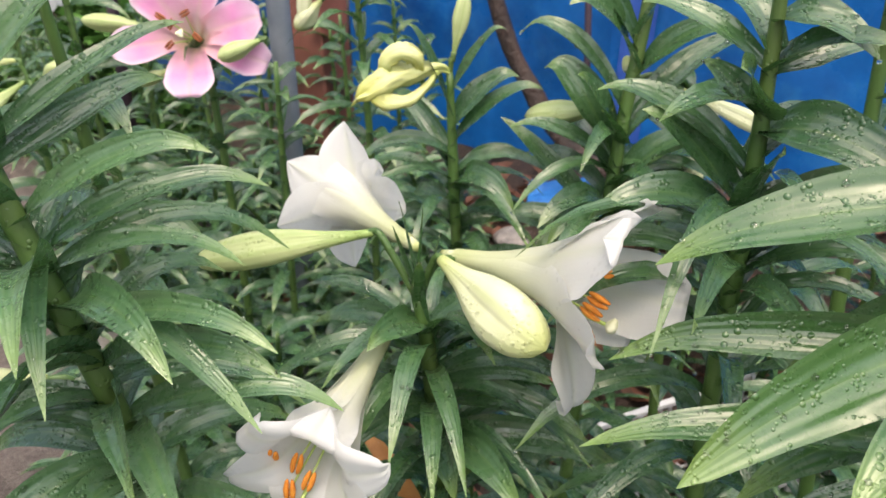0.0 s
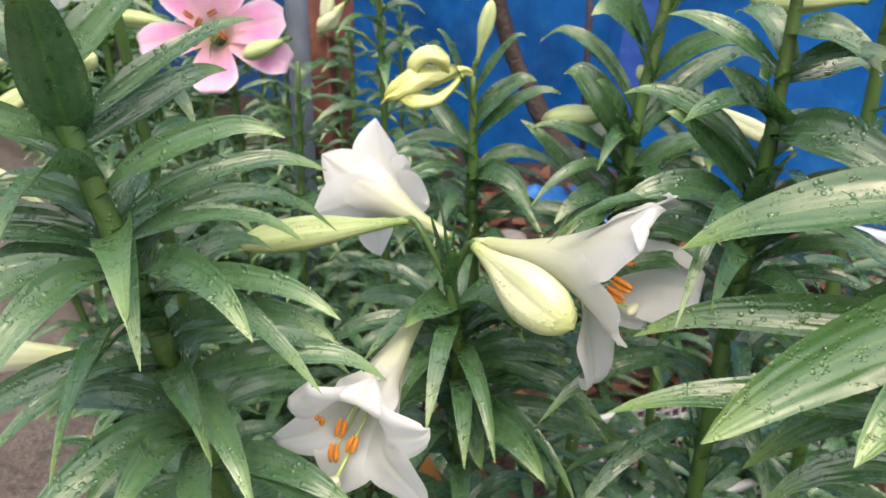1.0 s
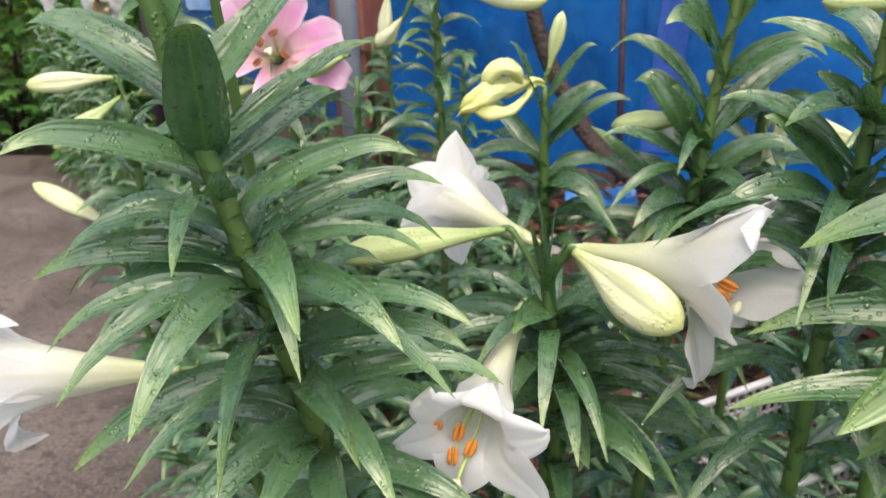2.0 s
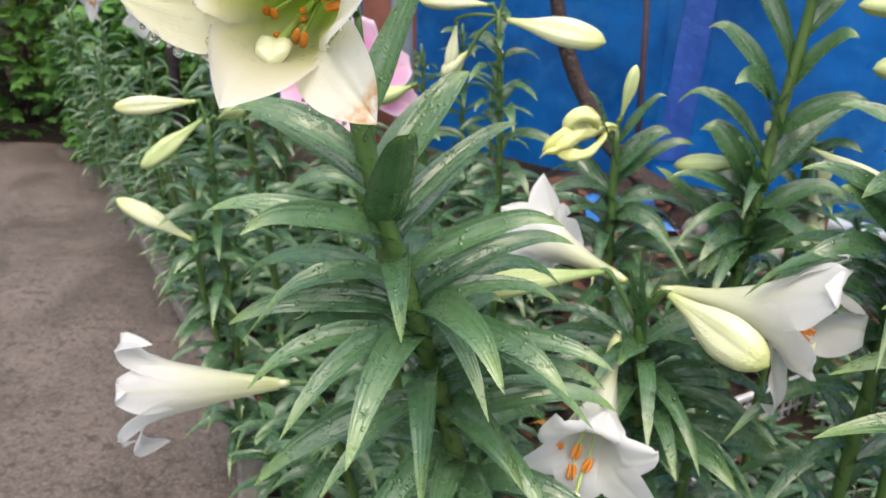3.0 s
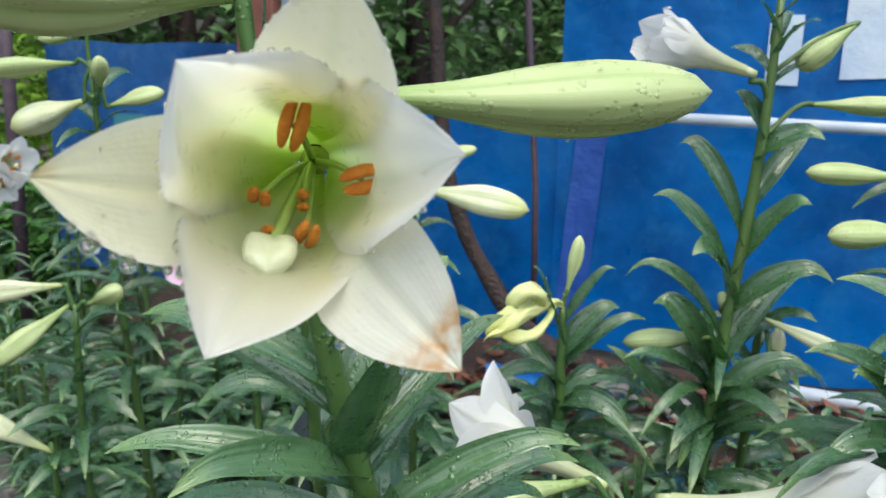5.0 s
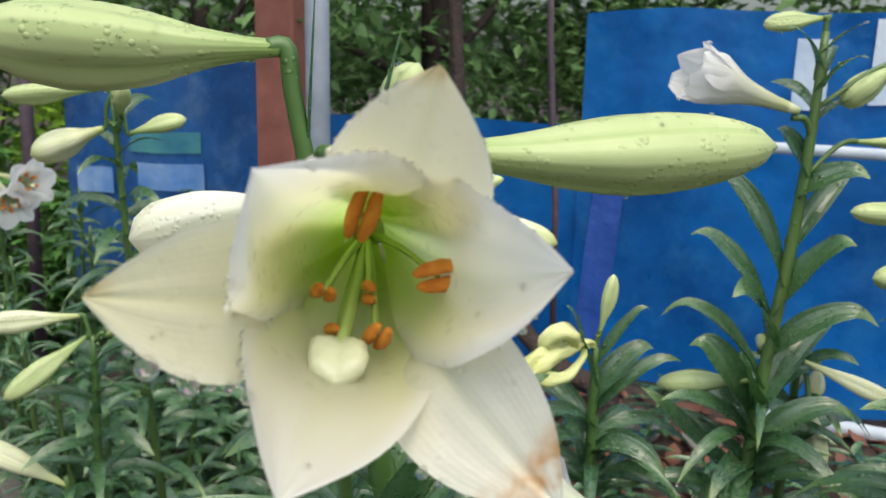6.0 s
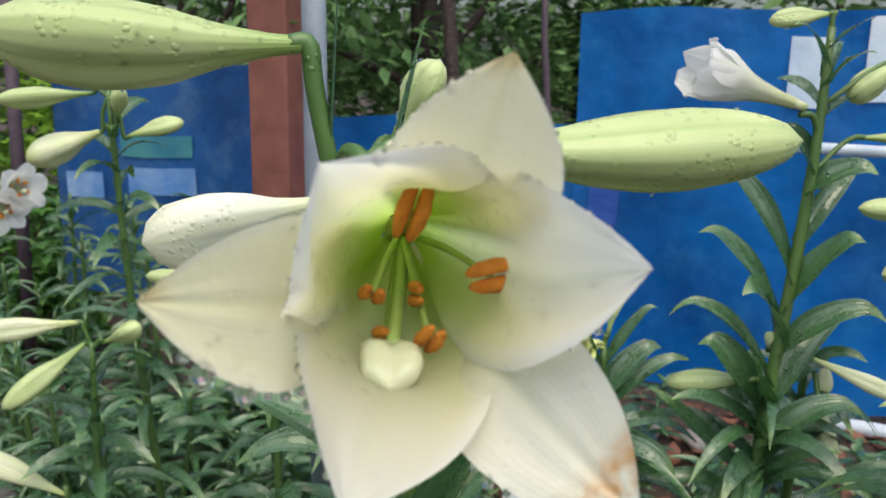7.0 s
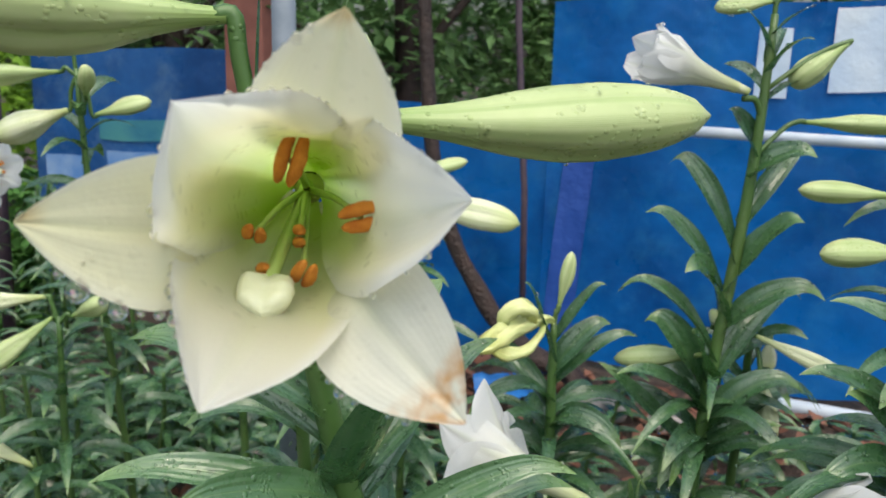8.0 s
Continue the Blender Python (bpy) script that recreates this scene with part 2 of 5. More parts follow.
M_WHITE_PIPE = plain_material("pale_plastic_pipe", (0.50, 0.56, 0.66), (0.66, 0.70, 0.76), 12, 0.35, 0.15)
M_RUST = plain_material("rusty_pipe", (0.045, 0.03, 0.05), (0.09, 0.06, 0.075), 40, 0.6, 0.4)
M_BARK = plain_material("dark_wet_bark", (0.016, 0.009, 0.008), (0.048, 0.025, 0.020), 26, 0.6, 0.9, 0, 0.012)
M_WHITE_PLASTIC = plain_material("white_plastic_mesh", (0.36, 0.36, 0.37), (0.50, 0.50, 0.51), 20, 0.4)


def foliage_material(name, a, b, rough=0.5):
    k = Mat(name, rough, 0.4)
    isl = k.n.new("ShaderNodeNewGeometry").outputs["Random Per Island"]
    c = k.mix(isl, a, b)
    k.color(k.mix(k.ramp(k.noise(9.0, 4), (0.35, 0.0), (0.7, 0.7)), c, b))
    k.translucent(0.3, c)
    return k.m


M_SHRUB = foliage_material("shrub_leaves", (0.032, 0.098, 0.020), (0.105, 0.245, 0.052))
M_SHRUB_YELLOW = foliage_material("yellow_green_shrub_leaves", (0.10, 0.22, 0.02), (0.26, 0.42, 0.05))
M_TREE = foliage_material("far_tree_leaves", (0.06, 0.14, 0.045), (0.20, 0.34, 0.12))
M_LITTER = foliage_material("dead_leaves", (0.075, 0.030, 0.020), (0.24, 0.105, 0.07), 0.6)


def water_material():
    k = Mat("water_drop", 0.02, 0.5)
    k.color((1.0, 1.0, 1.0))
    k.b.inputs["Transmission Weight"].default_value = 1.0
    k.b.inputs["IOR"].default_value = 1.33
    return k.m


M_WATER = water_material()

# ---- mesh helpers ----
UP = Vector((0, 0, 1))


def mesh_object(name, verts, faces, material, parent=None, label="", uvs=None, smooth=True, kind=""):
    me = bpy.data.meshes.new(name)
    me.from_pydata([tuple(v) for v in verts], [], faces)
    if uvs is not None:
        lay = me.uv_layers.new(name="UVMap")
        idx = np.empty(len(me.loops), dtype=np.int32)
        me.loops.foreach_get("vertex_index", idx)
        lay.data.foreach_set("uv", np.asarray(uvs, dtype=np.float32)[idx].ravel())
    if smooth:
        me.polygons.foreach_set("use_smooth", [True] * len(me.polygons))
    for m in material if isinstance(material, (list, tuple)) else [material]:
        me.materials.append(m)
    ob = new(name, me)
    if parent is not None:
        ob.parent = parent
    return tagged(ob, label, "", "", kind)


def part(name, data, material, parent, label="", kind=""):
    """One mesh, given as (vertices, faces, uvs), under a thing or a part."""
    verts, faces, uvs = data
    return mesh_object(name, verts, faces, material, parent, label, uvs, kind=kind)


def grid_faces(nu, nv, wrap=False):
    """Faces of a grid of nu rows by nv columns."""
    out = []
    for i in range(nu - 1):
        for j in range(nv if wrap else nv - 1):
            k = (j + 1) % nv
            out.append((i * nv + j, i * nv + k, (i + 1) * nv + k, (i + 1) * nv + j))
    return out


def curve_points(points, n):
    """A smooth line of n points through the given ones."""
    p = [Vector(q) for q in points]
    if len(p) == 2:
        return [p[0].lerp(p[1], i / (n - 1)) for i in range(n)]
    p = [p[0] * 2 - p[1]] + p + [p[-1] * 2 - p[-2]]
    out = []
    for i in range(n):
        f = i / (n - 1) * (len(p) - 3)
        a = min(int(f), len(p) - 4)
        t = f - a
        p0, p1, p2, p3 = p[a:a + 4]
        out.append(0.5 * (2 * p1 + (p2 - p0) * t + (2 * p0 - 5 * p1 + 4 * p2 - p3) * t * t + (3 * p1 - p0 - 3 * p2 + p3) * t ** 3))
    return out


def tube(points, radii, seg=8, n=0, shape=None):
    """A tube along points; radii as (share of the length, radius) stops or one number. shape(angle, s) scales the radius."""
    line = curve_points(points, n or len(points))
    n = len(line)
    if not isinstance(radii, (list, tuple)):
        radii = [(0, radii), (1, radii)]
    stops, vals = [a for a, _ in radii], [b for _, b in radii]
    verts, uvs = [], []
    side = None
    for i, p in enumerate(line):
        t = (line[min(i + 1, n - 1)] - line[max(i - 1, 0)]).normalized()
        if side is None:
            side = t.cross(UP if abs(t.z) < 0.9 else Vector((1, 0, 0))).normalized()
        side = (side - t * side.dot(t)).normalized()
        other = t.cross(side)
        s = i / (n - 1)
        r = float(np.interp(s, stops, vals))
        for j in range(seg):
            a = 2 * math.pi * j / seg
            rr = r * (shape(a, s) if shape else 1)
            verts.append(p + side * (rr * math.cos(a)) + other * (rr * math.sin(a)))
            uvs.append((j / seg, s))
    faces = grid_faces(n, seg, True)
    faces += [tuple(range(seg - 1, -1, -1)), tuple(range((n - 1) * seg, n * seg))]
    return verts, faces, uvs


def join(*datas):
    verts, faces, uvs = [], [], []
    for v, f, u in datas:
        o = len(verts)
        verts += list(v)
        faces += [tuple(i + o for i in q) for q in f]
        uvs += list(u) if u is not None else [(0, 0)] * len(v)
    return verts, faces, uvs


def box(size, centre, bevel=0.0):
    bm = bmesh.new()
    bmesh.ops.create_cube(bm, size=1.0, matrix=Matrix.Translation(centre) @ Matrix.Diagonal((*size, 1)))
    if bevel:
        bmesh.ops.bevel(bm, geom=bm.edges[:], offset=bevel, segments=2, affect="EDGES", profile=0.5)
    bm.verts.index_update()
    data = [v.co.copy() for v in bm.verts], [tuple(v.index for v in f.verts) for f in bm.faces], None
    bm.free()
    return data


def leaf(base, tip, sag=0.3, width=0.013, roll=0.0, fold=0.35, rows=11, cols=7, wave=0.0, hook=0.0, face=0.0, ridge=0.012):
    """A lance-shaped leaf from base to tip that rises by sag of its length and falls again; hook turns its tip down,
    face tilts its blade towards the open side of the bed."""
    p0, p2 = Vector(base), Vector(tip)
    p2 = p2 + UP * (hook * 0.5 * (p2 - p0).length)
    span = p2 - p0
    ln = span.length
    p1 = p0 + span * 0.42 + UP * (sag * ln)
    flat = Vector((span.x, span.y, 0))
    if flat.length < 1e-4:
        flat = Vector((1, 0, 0))
    side0 = Vector((-flat.y, flat.x, 0)).normalized()
    t0 = (p2 - p0).normalized()
    if side0.cross(t0).z < 0:
        side0 = -side0
    turn = 1 if (Matrix.Rotation(0.3, 3, t0) @ side0).cross(t0).y < side0.cross(t0).y else -1
    verts, uvs = [], []
    for i in range(rows):
        s = i / (rows - 1)
        p = p0 * (1 - s) ** 2 + p1 * (2 * s * (1 - s)) + p2 * s ** 2
        p = p - UP * (hook * ln * max(0.0, s - 0.75) ** 2 * 8)
        t = ((p1 - p0) * (1 - s) + (p2 - p1) * s).normalized()
        side = Matrix.Rotation(turn * face * min(1, 0.25 + 2 * s) + roll * s, 3, t) @ (side0 - t * side0.dot(t)).normalized()
        nrm = side.cross(t)
        w = 0.98 * width * math.sin(math.pi * (0.19 + 0.81 * s)) ** 0.66 if s < 1 else 0.0003
        f = fold * (1.25 - 0.75 * s)
        for j in range(cols):
            v = 2 * j / (cols - 1) - 1
            lift = f * w * v * v - ridge * w * math.cos(3 * math.pi * v) + wave * w * math.sin(9 * s + 2.2 * v + 40 * width) * abs(v)
            verts.append(p + side * (v * w) + nrm * lift)
            uvs.append((j / (cols - 1), s))
    return verts, grid_faces(rows, cols), uvs


def bud(base, tip, radius, bend=0.0, seg=24, rows=20, blunt=0.38):
    """A spindle-shaped flower bud with three broad ridges, grooves between its petals and a blunt, uneven end."""
    b, t = Vector(base), Vector(tip)
    mid = (b + t) * 0.5 - UP * (bend * (t - b).length)
    stops = [(0, 0.20), (0.10, 0.27), (0.25, 0.46), (0.42, 0.78), (0.56, 0.97), (0.68, 1.0), (0.82, 0.90), (0.92, 0.64), (0.97, blunt), (0.995, blunt * 0.55), (1, 0.04)]
    own = 40 * b.x + 17 * t.y

    def shape(a, s):
        k = math.sin(math.pi * min(1, s * 1.02)) + 0.35 * s
        lump = 0.05 * noise.noise(Vector((math.cos(a) * 1.3 + own, math.sin(a) * 1.3, s * 5)))
        return 1 + k * (0.11 * math.cos(3 * a + own) - 0.09 * abs(math.sin(1.5 * a + own / 2)) ** 14 + 0.025 * math.cos(9 * a) + lump)

    return tube([b, mid, t], [(s, r * radius) for s, r in stops], seg, rows, shape)


def smooth(t):
    t = min(1.0, max(0.0, t))
    return t * t * (3 - 2 * t)


def petal(axis_m, length, angle, inner, mid=28.0, tip=75.0, widen=1.0, scale=1.0, rows=25, cols=15, ripple=1.0, seed=0, roll_a=0.0, roll_b=0.0, early=8.0, sharp=0.0, leans=None):
    """One of the six petals of a trumpet whose axis is the local z of axis_m. length: along the petal; mid, tip: degrees by which it
    leans away from the axis half way and at its end; roll_a, roll_b: how far its two edges roll outwards."""
    rnd = random.Random(seed)
    ph, ph2 = rnd.uniform(0, 6), rnd.uniform(0, 6)
    er = Vector((math.cos(angle), math.sin(angle), 0))
    et = Vector((-math.sin(angle), math.cos(angle), 0))
    ez = Vector((0, 0, 1))
    r, a, ds = 0.0055 * scale - (0.0012 if inner else 0), 0.0, length / (rows - 1)
    verts, uvs = [], []
    for i in range(rows):
        s = i / (rows - 1)
        if leans:
            lean = radians(float(np.interp(s, (0, 0.2, 0.45, 0.7, 0.87, 0.94, 1.0), leans)))
        else:
            lean = radians(float(np.interp(s, (0, 0.2, 0.45, 0.7, 0.87, 1.0), (early * 0.3, early * 0.6, early, mid, mid * 0.62 + tip * 0.38, tip))))
        if i:
            r += math.sin(lean) * ds
            a += math.cos(lean) * ds
        o = smooth((s - 0.45) / 0.5)
        w = float(np.interp(s, (0, 0.2, 0.4, 0.55, 0.7, 0.82, 0.90, 0.95, 0.98, 1), (0.006, 0.0085, 0.0135, 0.0205, 0.0270, 0.0280, 0.0225, 0.0155, 0.0085, 0.0012)))
        w *= scale * widen * (1.12 if inner else 0.92)
        if sharp and s > 0.6:
            wide = 0.0275 * scale * widen * (1.12 if inner else 0.92)
            w = w * (1 - sharp) + sharp * max(0.0012, wide * (1 - ((s - 0.6) / 0.4) ** 1.9))
        w = max(w, 0.80 * r * (1 - o)) if s < 0.7 else w
        nin = er * -math.cos(lean) + ez * math.sin(lean)
        wrap = min(w / max(r, 0.004), 1.2) * (1 - 0.45 * o) + 0.25 * o
        centre = er * r + ez * a
        half = cols // 2
        row = [None] * cols
        row[half] = centre
        for sgn, roll in ((1, roll_b), (-1, roll_a)):
            p = centre
            for j in range(1, half + 1):
                v = (j - 0.5) / half
                th = wrap * v - roll * o * max(0.0, v - 0.45) * 5.5
                th += ripple * 0.28 * o * v * math.sin(13 * s + ph + sgn * 1.3 + 2 * v)
                p = p + et * (sgn * math.cos(th) * w / half) + nin * (math.sin(th) * w / half)
                row[half + sgn * j] = p
        for j in range(cols):
            q = row[j] + nin * (0.0012 * o * math.cos(3 * ph2 + 9 * s) - 0.0014 * math.exp(-((j - half) / 1.2) ** 2) * (0.3 + 0.7 * o))
            verts.append(axis_m @ q)
            uvs.append((j / (cols - 1), s))
    return verts, grid_faces(rows, cols), uvs


def trumpet_petal(root, mouth, phi, tip, wide, r=(0.0065, 0.015, 0.025, 0.034), peak=0.79, point=1.7, cup=(0.5, 0.5), roll=(0.0, 0.0), lap=0.0, ripple=0.5, seed=0, rows=44, cols=25, extra=(), skew=0.0, lip=0.52):
    """A petal of a trumpet whose axis runs from root to mouth, seen into along the axis: phi is its way round (0 to the side, 90 up), tip its end,
    wide its half width, r its distances from the axis on the way out, cup and roll how its two margins rise and roll back."""
    rnd = random.Random(seed)
    ph = [rnd.uniform(0, 6.28) for _ in range(4)]
    root, mouth = Vector(root), Vector(mouth)
    ax = mouth - root
    ex = UP.cross(ax).normalized()
    ez = ax.cross(ex).normalized()
    er, et = ex * math.cos(phi) + ez * math.sin(phi), ez * math.cos(phi) - ex * math.sin(phi)
    pts = [root + ax * f + er * (q + lap) for f, q in zip((0.0, 0.34, 0.68, 1.0), r)] + [Vector(q) for q in extra] + [Vector(tip)]
    dense = curve_points(pts, 160)
    run = np.concatenate([[0], np.cumsum([(q - p).length for p, q in zip(dense, dense[1:])])])
    share = np.linspace(0, 1, 160)
    verts, uvs = [], []
    half = cols // 2
    for i in range(rows):
        s = (i / (rows - 1)) ** 0.92
        f = float(np.interp(s * run[-1], run, share)) * 159
        k = min(int(f), 158)
        p = dense[k].lerp(dense[k + 1], f - k)
        t = (dense[min(k + 2, 159)] - dense[max(k - 1, 0)]).normalized()
        side = (et - t * et.dot(t)).normalized()
        nin = t.cross(side)
        if s < peak:
            w = 0.0075 + (wide - 0.0075) * smooth(s / peak * 0.95 + 0.05) ** 1.15
        else:
            w = wide * max(0.0, 1 - ((s - peak) / (1 - peak)) ** point) + 0.0006
        o = smooth((s - 0.42) / 0.4)
        dist = max((p - root - ax * ((p - root).dot(ax) / ax.length_squared)).length, 0.004)
        row = [None] * cols
        row[half] = p
        for sgn in (-1, 1):
            c, rl = cup[(sgn + 1) // 2], roll[(sgn + 1) // 2]
            ws = w * (1 + sgn * skew)
            wrap = min(w / dist, 1.25) * (1 - o) + c * o
            q = p
            for j in range(1, half + 1):
                v = (j - 0.5) / half
                th = wrap * v * 1.15 - rl * o * max(0.0, v - lip) * 2.0 / (1 - lip)
                th += ripple * o * v * v * (0.30 * math.sin(15 * s + ph[0] + sgn * 1.3) + 0.16 * math.sin(37 * s + ph[1] + sgn * 2.0))
                q = q + side * (sgn * math.cos(th) * ws / half) + nin * (math.sin(th) * ws / half)
                row[half + sgn * j] = q
        for j in range(cols):
            v = (j - half) / half
            groove = -0.0007 * math.exp(-(v / 0.10) ** 2) + 0.0002 * math.exp(-((abs(v) - 0.22) / 0.08) ** 2)
            dent = 0.0010 * noise.noise(Vector((v * 2.2 + seed * 3, s * 7, seed)))
            verts.append(row[j] + nin * ((groove + dent) * (0.3 + 0.7 * o)))
            uvs.append((j / (cols - 1), s))
    return verts, grid_faces(rows, cols), uvs


def axis_matrix(base, mouth, spin=0.0):
    q = (Vector(mouth) - Vector(base)).to_track_quat("Z", "Y")
    return Matrix.Translation(base) @ q.to_matrix().to_4x4() @ Matrix.Rotation(spin, 4, "Z")


def anther(p, direction, size=0.018, width=0.0040):
    """A pollen sac of two long lobes with a furrow between them, each split by a seam."""
    d = Vector(direction).normalized()
    side = d.cross(Vector((0, 1, 0)) if abs(d.y) < 0.95 else Vector((1, 0, 0))).normalized()
    over = d.cross(side)
    over = over if over.y < 0 else -over
    lobes = []
    for k in (-1, 1):
        o = side * (k * width * 0.56)
        a, b = Vector(p) - d * size / 2 + o * 0.8, Vector(p) + d * size / 2 + o * 0.8
        lobes.append(tube([a, (a + b) / 2 + o * 0.3 + over * (0.05 * size), b], [(0, 0.0006), (0.07, width * 0.34), (0.25, width * 0.52), (0.6, width * 0.56), (0.9, width * 0.40), (1, 0.0007)], 14, 15, lambda q, s: 1 - 0.22 * math.exp(-(math.sin((q - math.pi / 2) / 2) / 0.16) ** 2) + 0.05 * math.sin(23 * s + 3 * q)))
    return join(*lobes)


def flower(plant, base, mouth, length=0.17, spin=0.0, mid=28.0, tip=75.0, scale=1.0, material=None, pollen=None, label="open white trumpet flower", tweaks=None, anthers=True, seed=0, stamens=None, depth=0.70, widen=1.0, early=8.0, sharp=0.0):
    """A trumpet lily: a foot that carries six petals, six stamens and a pistil."""
    mats = material or M_PETAL
    m = axis_matrix(base, mouth, spin)
    rnd = random.Random(seed)
    foot = part("flower", tube([m @ Vector((0, 0, -0.012)), m @ Vector((0, 0, 0.0)), m @ Vector((0, 0, 0.012))], [(0, 0.0042), (0.5, 0.0062 * scale), (1, 0.0066 * scale)], 12, 5), M_BUD_CREAM, plant, label)
    for k in range(6):
        inner = k % 2 == 0
        opt = dict(widen=widen, early=early, sharp=sharp, mid=mid * rnd.uniform(0.85, 1.15), tip=tip * rnd.uniform(0.75, 1.3), scale=scale, seed=seed * 7 + k, roll_a=rnd.uniform(0, 0.5), roll_b=rnd.uniform(0, 0.5), length=length * rnd.uniform(0.96, 1.05))
        mat = mats
        if tweaks and k in tweaks:
            opt.update(tweaks[k])
            mat = opt.pop("material", mats)
        part("petal", petal(m, opt.pop("length"), opt.pop("angle", k * math.pi / 3), inner, **opt), mat, foot)
    length *= depth / 0.80
    if stamens:
        for a, b in stamens:
            a, b = Vector(a), Vector(b)
            c = (a + b) / 2
            root = m @ Vector((0, 0, 0.02))
            part("filament", tube([root, root.lerp(c, 0.55) + UP * 0.002, c], [(0, 0.0017), (1, 0.0011)], 6, 8), M_FILAMENT, foot)
            part("anther", anther(c, b - a, max(0.015, (b - a).length), 0.0046), pollen or M_ANTHER, foot)
    elif anthers:
        for k in range(6):
            a = k * math.pi / 3 + 0.3
            e = Vector((math.cos(a), math.sin(a), 0))
            top = Vector((0, 0, length * 0.80)) + e * 0.021 * scale
            part("filament", tube([m @ (e * 0.003), m @ (Vector((0, 0, length * 0.5)) + e * 0.009 * scale), m @ top], [(0, 0.0013), (1, 0.0008)], 6, 8), M_FILAMENT, foot)
            part("anther", anther(m @ top, m.to_3x3() @ (e * 0.7 + Vector((0, 0, 0.6))), 0.017), pollen or M_ANTHER, foot)
        end = Vector((0.006, -0.010, length * 0.80))
        part("pistil", tube([m @ Vector((0, 0, 0)), m @ Vector((0.002, 0, length * 0.5)), m @ end], [(0, 0.0022), (1, 0.0016)], 8, 8), M_FILAMENT, foot)
        part("stigma", tube([m @ (end - Vector((0, 0, 0.002))), m @ (end + Vector((0.001, 0, 0.004))), m @ (end + Vector((0.001, 0, 0.008)))], [(0, 0.002), (0.4, 0.0062), (0.8, 0.006), (1, 0.001)], 12, 8, lambda a, s: 1 + 0.22 * math.cos(3 * a)), M_STIGMA, foot)
    return foot


def trumpet(plant, root, mouth, petals, material, label, r=(0.0055, 0.0085, 0.0165, 0.029), anthers=(), stigma=None, pollen=None):
    """An open trumpet with its petals one by one: way round in degrees, reach from the axis and ahead of the mouth of its tip, half width,
    sharpness, cup and roll of both margins, curl of the tip."""
    root, mouth = Vector(root), Vector(mouth)
    ax = (mouth - root).normalized()
    ex = UP.cross(ax).normalized()
    ez = ax.cross(ex)
    foot = part("flower", tube([root - ax * 0.014, root, root + ax * 0.012], [(0, 0.0042), (0.5, 0.0062), (1, 0.0064)], 12, 6), M_BUD_CREAM, plant, label)
    for k, (phi, reach, ahead, wide, point, cup, roll, curl) in enumerate(petals):
        phi = radians(phi)
        er = ex * math.cos(phi) + ez * math.sin(phi)
        tip = mouth + er * (reach - 0.004 * curl) + ax * (ahead - 0.012 * curl)
        extra = [mouth + er * (reach * 0.93) + ax * (ahead + 0.004 * curl)] if curl else []
        part("petal", trumpet_petal(root, mouth, phi, tip, wide, r, 0.74, point, cup, roll, 0.0015 if k % 2 else 0.0, 0.6, k + int(reach * 900), 36, 21, extra), material, foot)
    start = root + ax * 0.02
    for c, h in anthers:
        c, h = Vector(c), Vector(h).normalized()
        part("filament", tube([start, start.lerp(c, 0.6) + UP * 0.002, c], [(0, 0.0013), (1, 0.0009)], 6, 8), M_FILAMENT, foot)
        part("anther", anther(c, h, 0.018, 0.0042), pollen or M_ANTHER, foot)
    if stigma:
        e = Vector(stigma)
        d = (e - start).normalized()
        part("pistil", tube([start, start.lerp(e, 0.55) - UP * 0.002, e], [(0, 0.0020), (1, 0.0016)], 8, 8), M_FILAMENT, foot)
        part("stigma", tube([e - d * 0.002, e + d * 0.003, e + d * 0.007], [(0, 0.002), (0.4, 0.0062), (0.8, 0.0056), (1, 0.001)], 15, 8, lambda a, q: 1 + 0.22 * math.cos(3 * a)), M_STIGMA, foot)
    return foot


def lily(base, line, label, group="lily plants in the bed", radius=0.0065):
    """A lily plant: an empty at its foot with a stem along line (points relative to the foot)."""
    plant = new("lily_plant")
    plant.location = base
    tagged(plant, label, "lily plant", group)
    part("stem", tube([(0, 0, 0)] + line, [(0, radius * 1.2), (0.7, radius), (1, radius * 0.62)], 9, 22), M_STEM, plant)
    return plant


def along(line, f):
    """The point at share f of a smooth line that starts at the foot."""
    pts = curve_points([(0, 0, 0)] + line, 41)
    k = min(max(f, 0), 1) * 40
    i = min(int(k), 39)
    return pts[i].lerp(pts[i + 1], k - i)


def whorls(plant, line, lo, hi, count, length, width, rnd, rise=0.30, material=None, keep=None, drop=(-0.15, 0.22), rows=9, cols=6):
    """Leaves set in a rising spiral on the stem between two shares of its height."""
    for i in range(count):
        f = lo + (hi - lo) * (i + rnd.uniform(-0.3, 0.3)) / count
        a = i * 2.39996 + rnd.uniform(-0.3, 0.3)
        if keep and not keep(a % (2 * math.pi), f):
            continue
        p = along(line, f)
        ln = length * rnd.uniform(0.8, 1.15) * (1.0 - 0.45 * max(0, (f - 0.75) / 0.25))
        d = rnd.uniform(*drop) - 0.45 * max(0, (f - 0.7) / 0.3)
        tip = p + Vector((math.cos(a) * ln, math.sin(a) * ln, -d * ln))
        part("leaf", leaf(p, tip, rise + 0.25 * rnd.random(), width * rnd.uniform(0.8, 1.15), rnd.uniform(-0.3, 0.3), rnd.uniform(0.2, 0.5), rows, cols, 0.10, rnd.uniform(0.02, 0.20), rnd.uniform(-0.1, 0.7)), material or M_LEAF, plant)


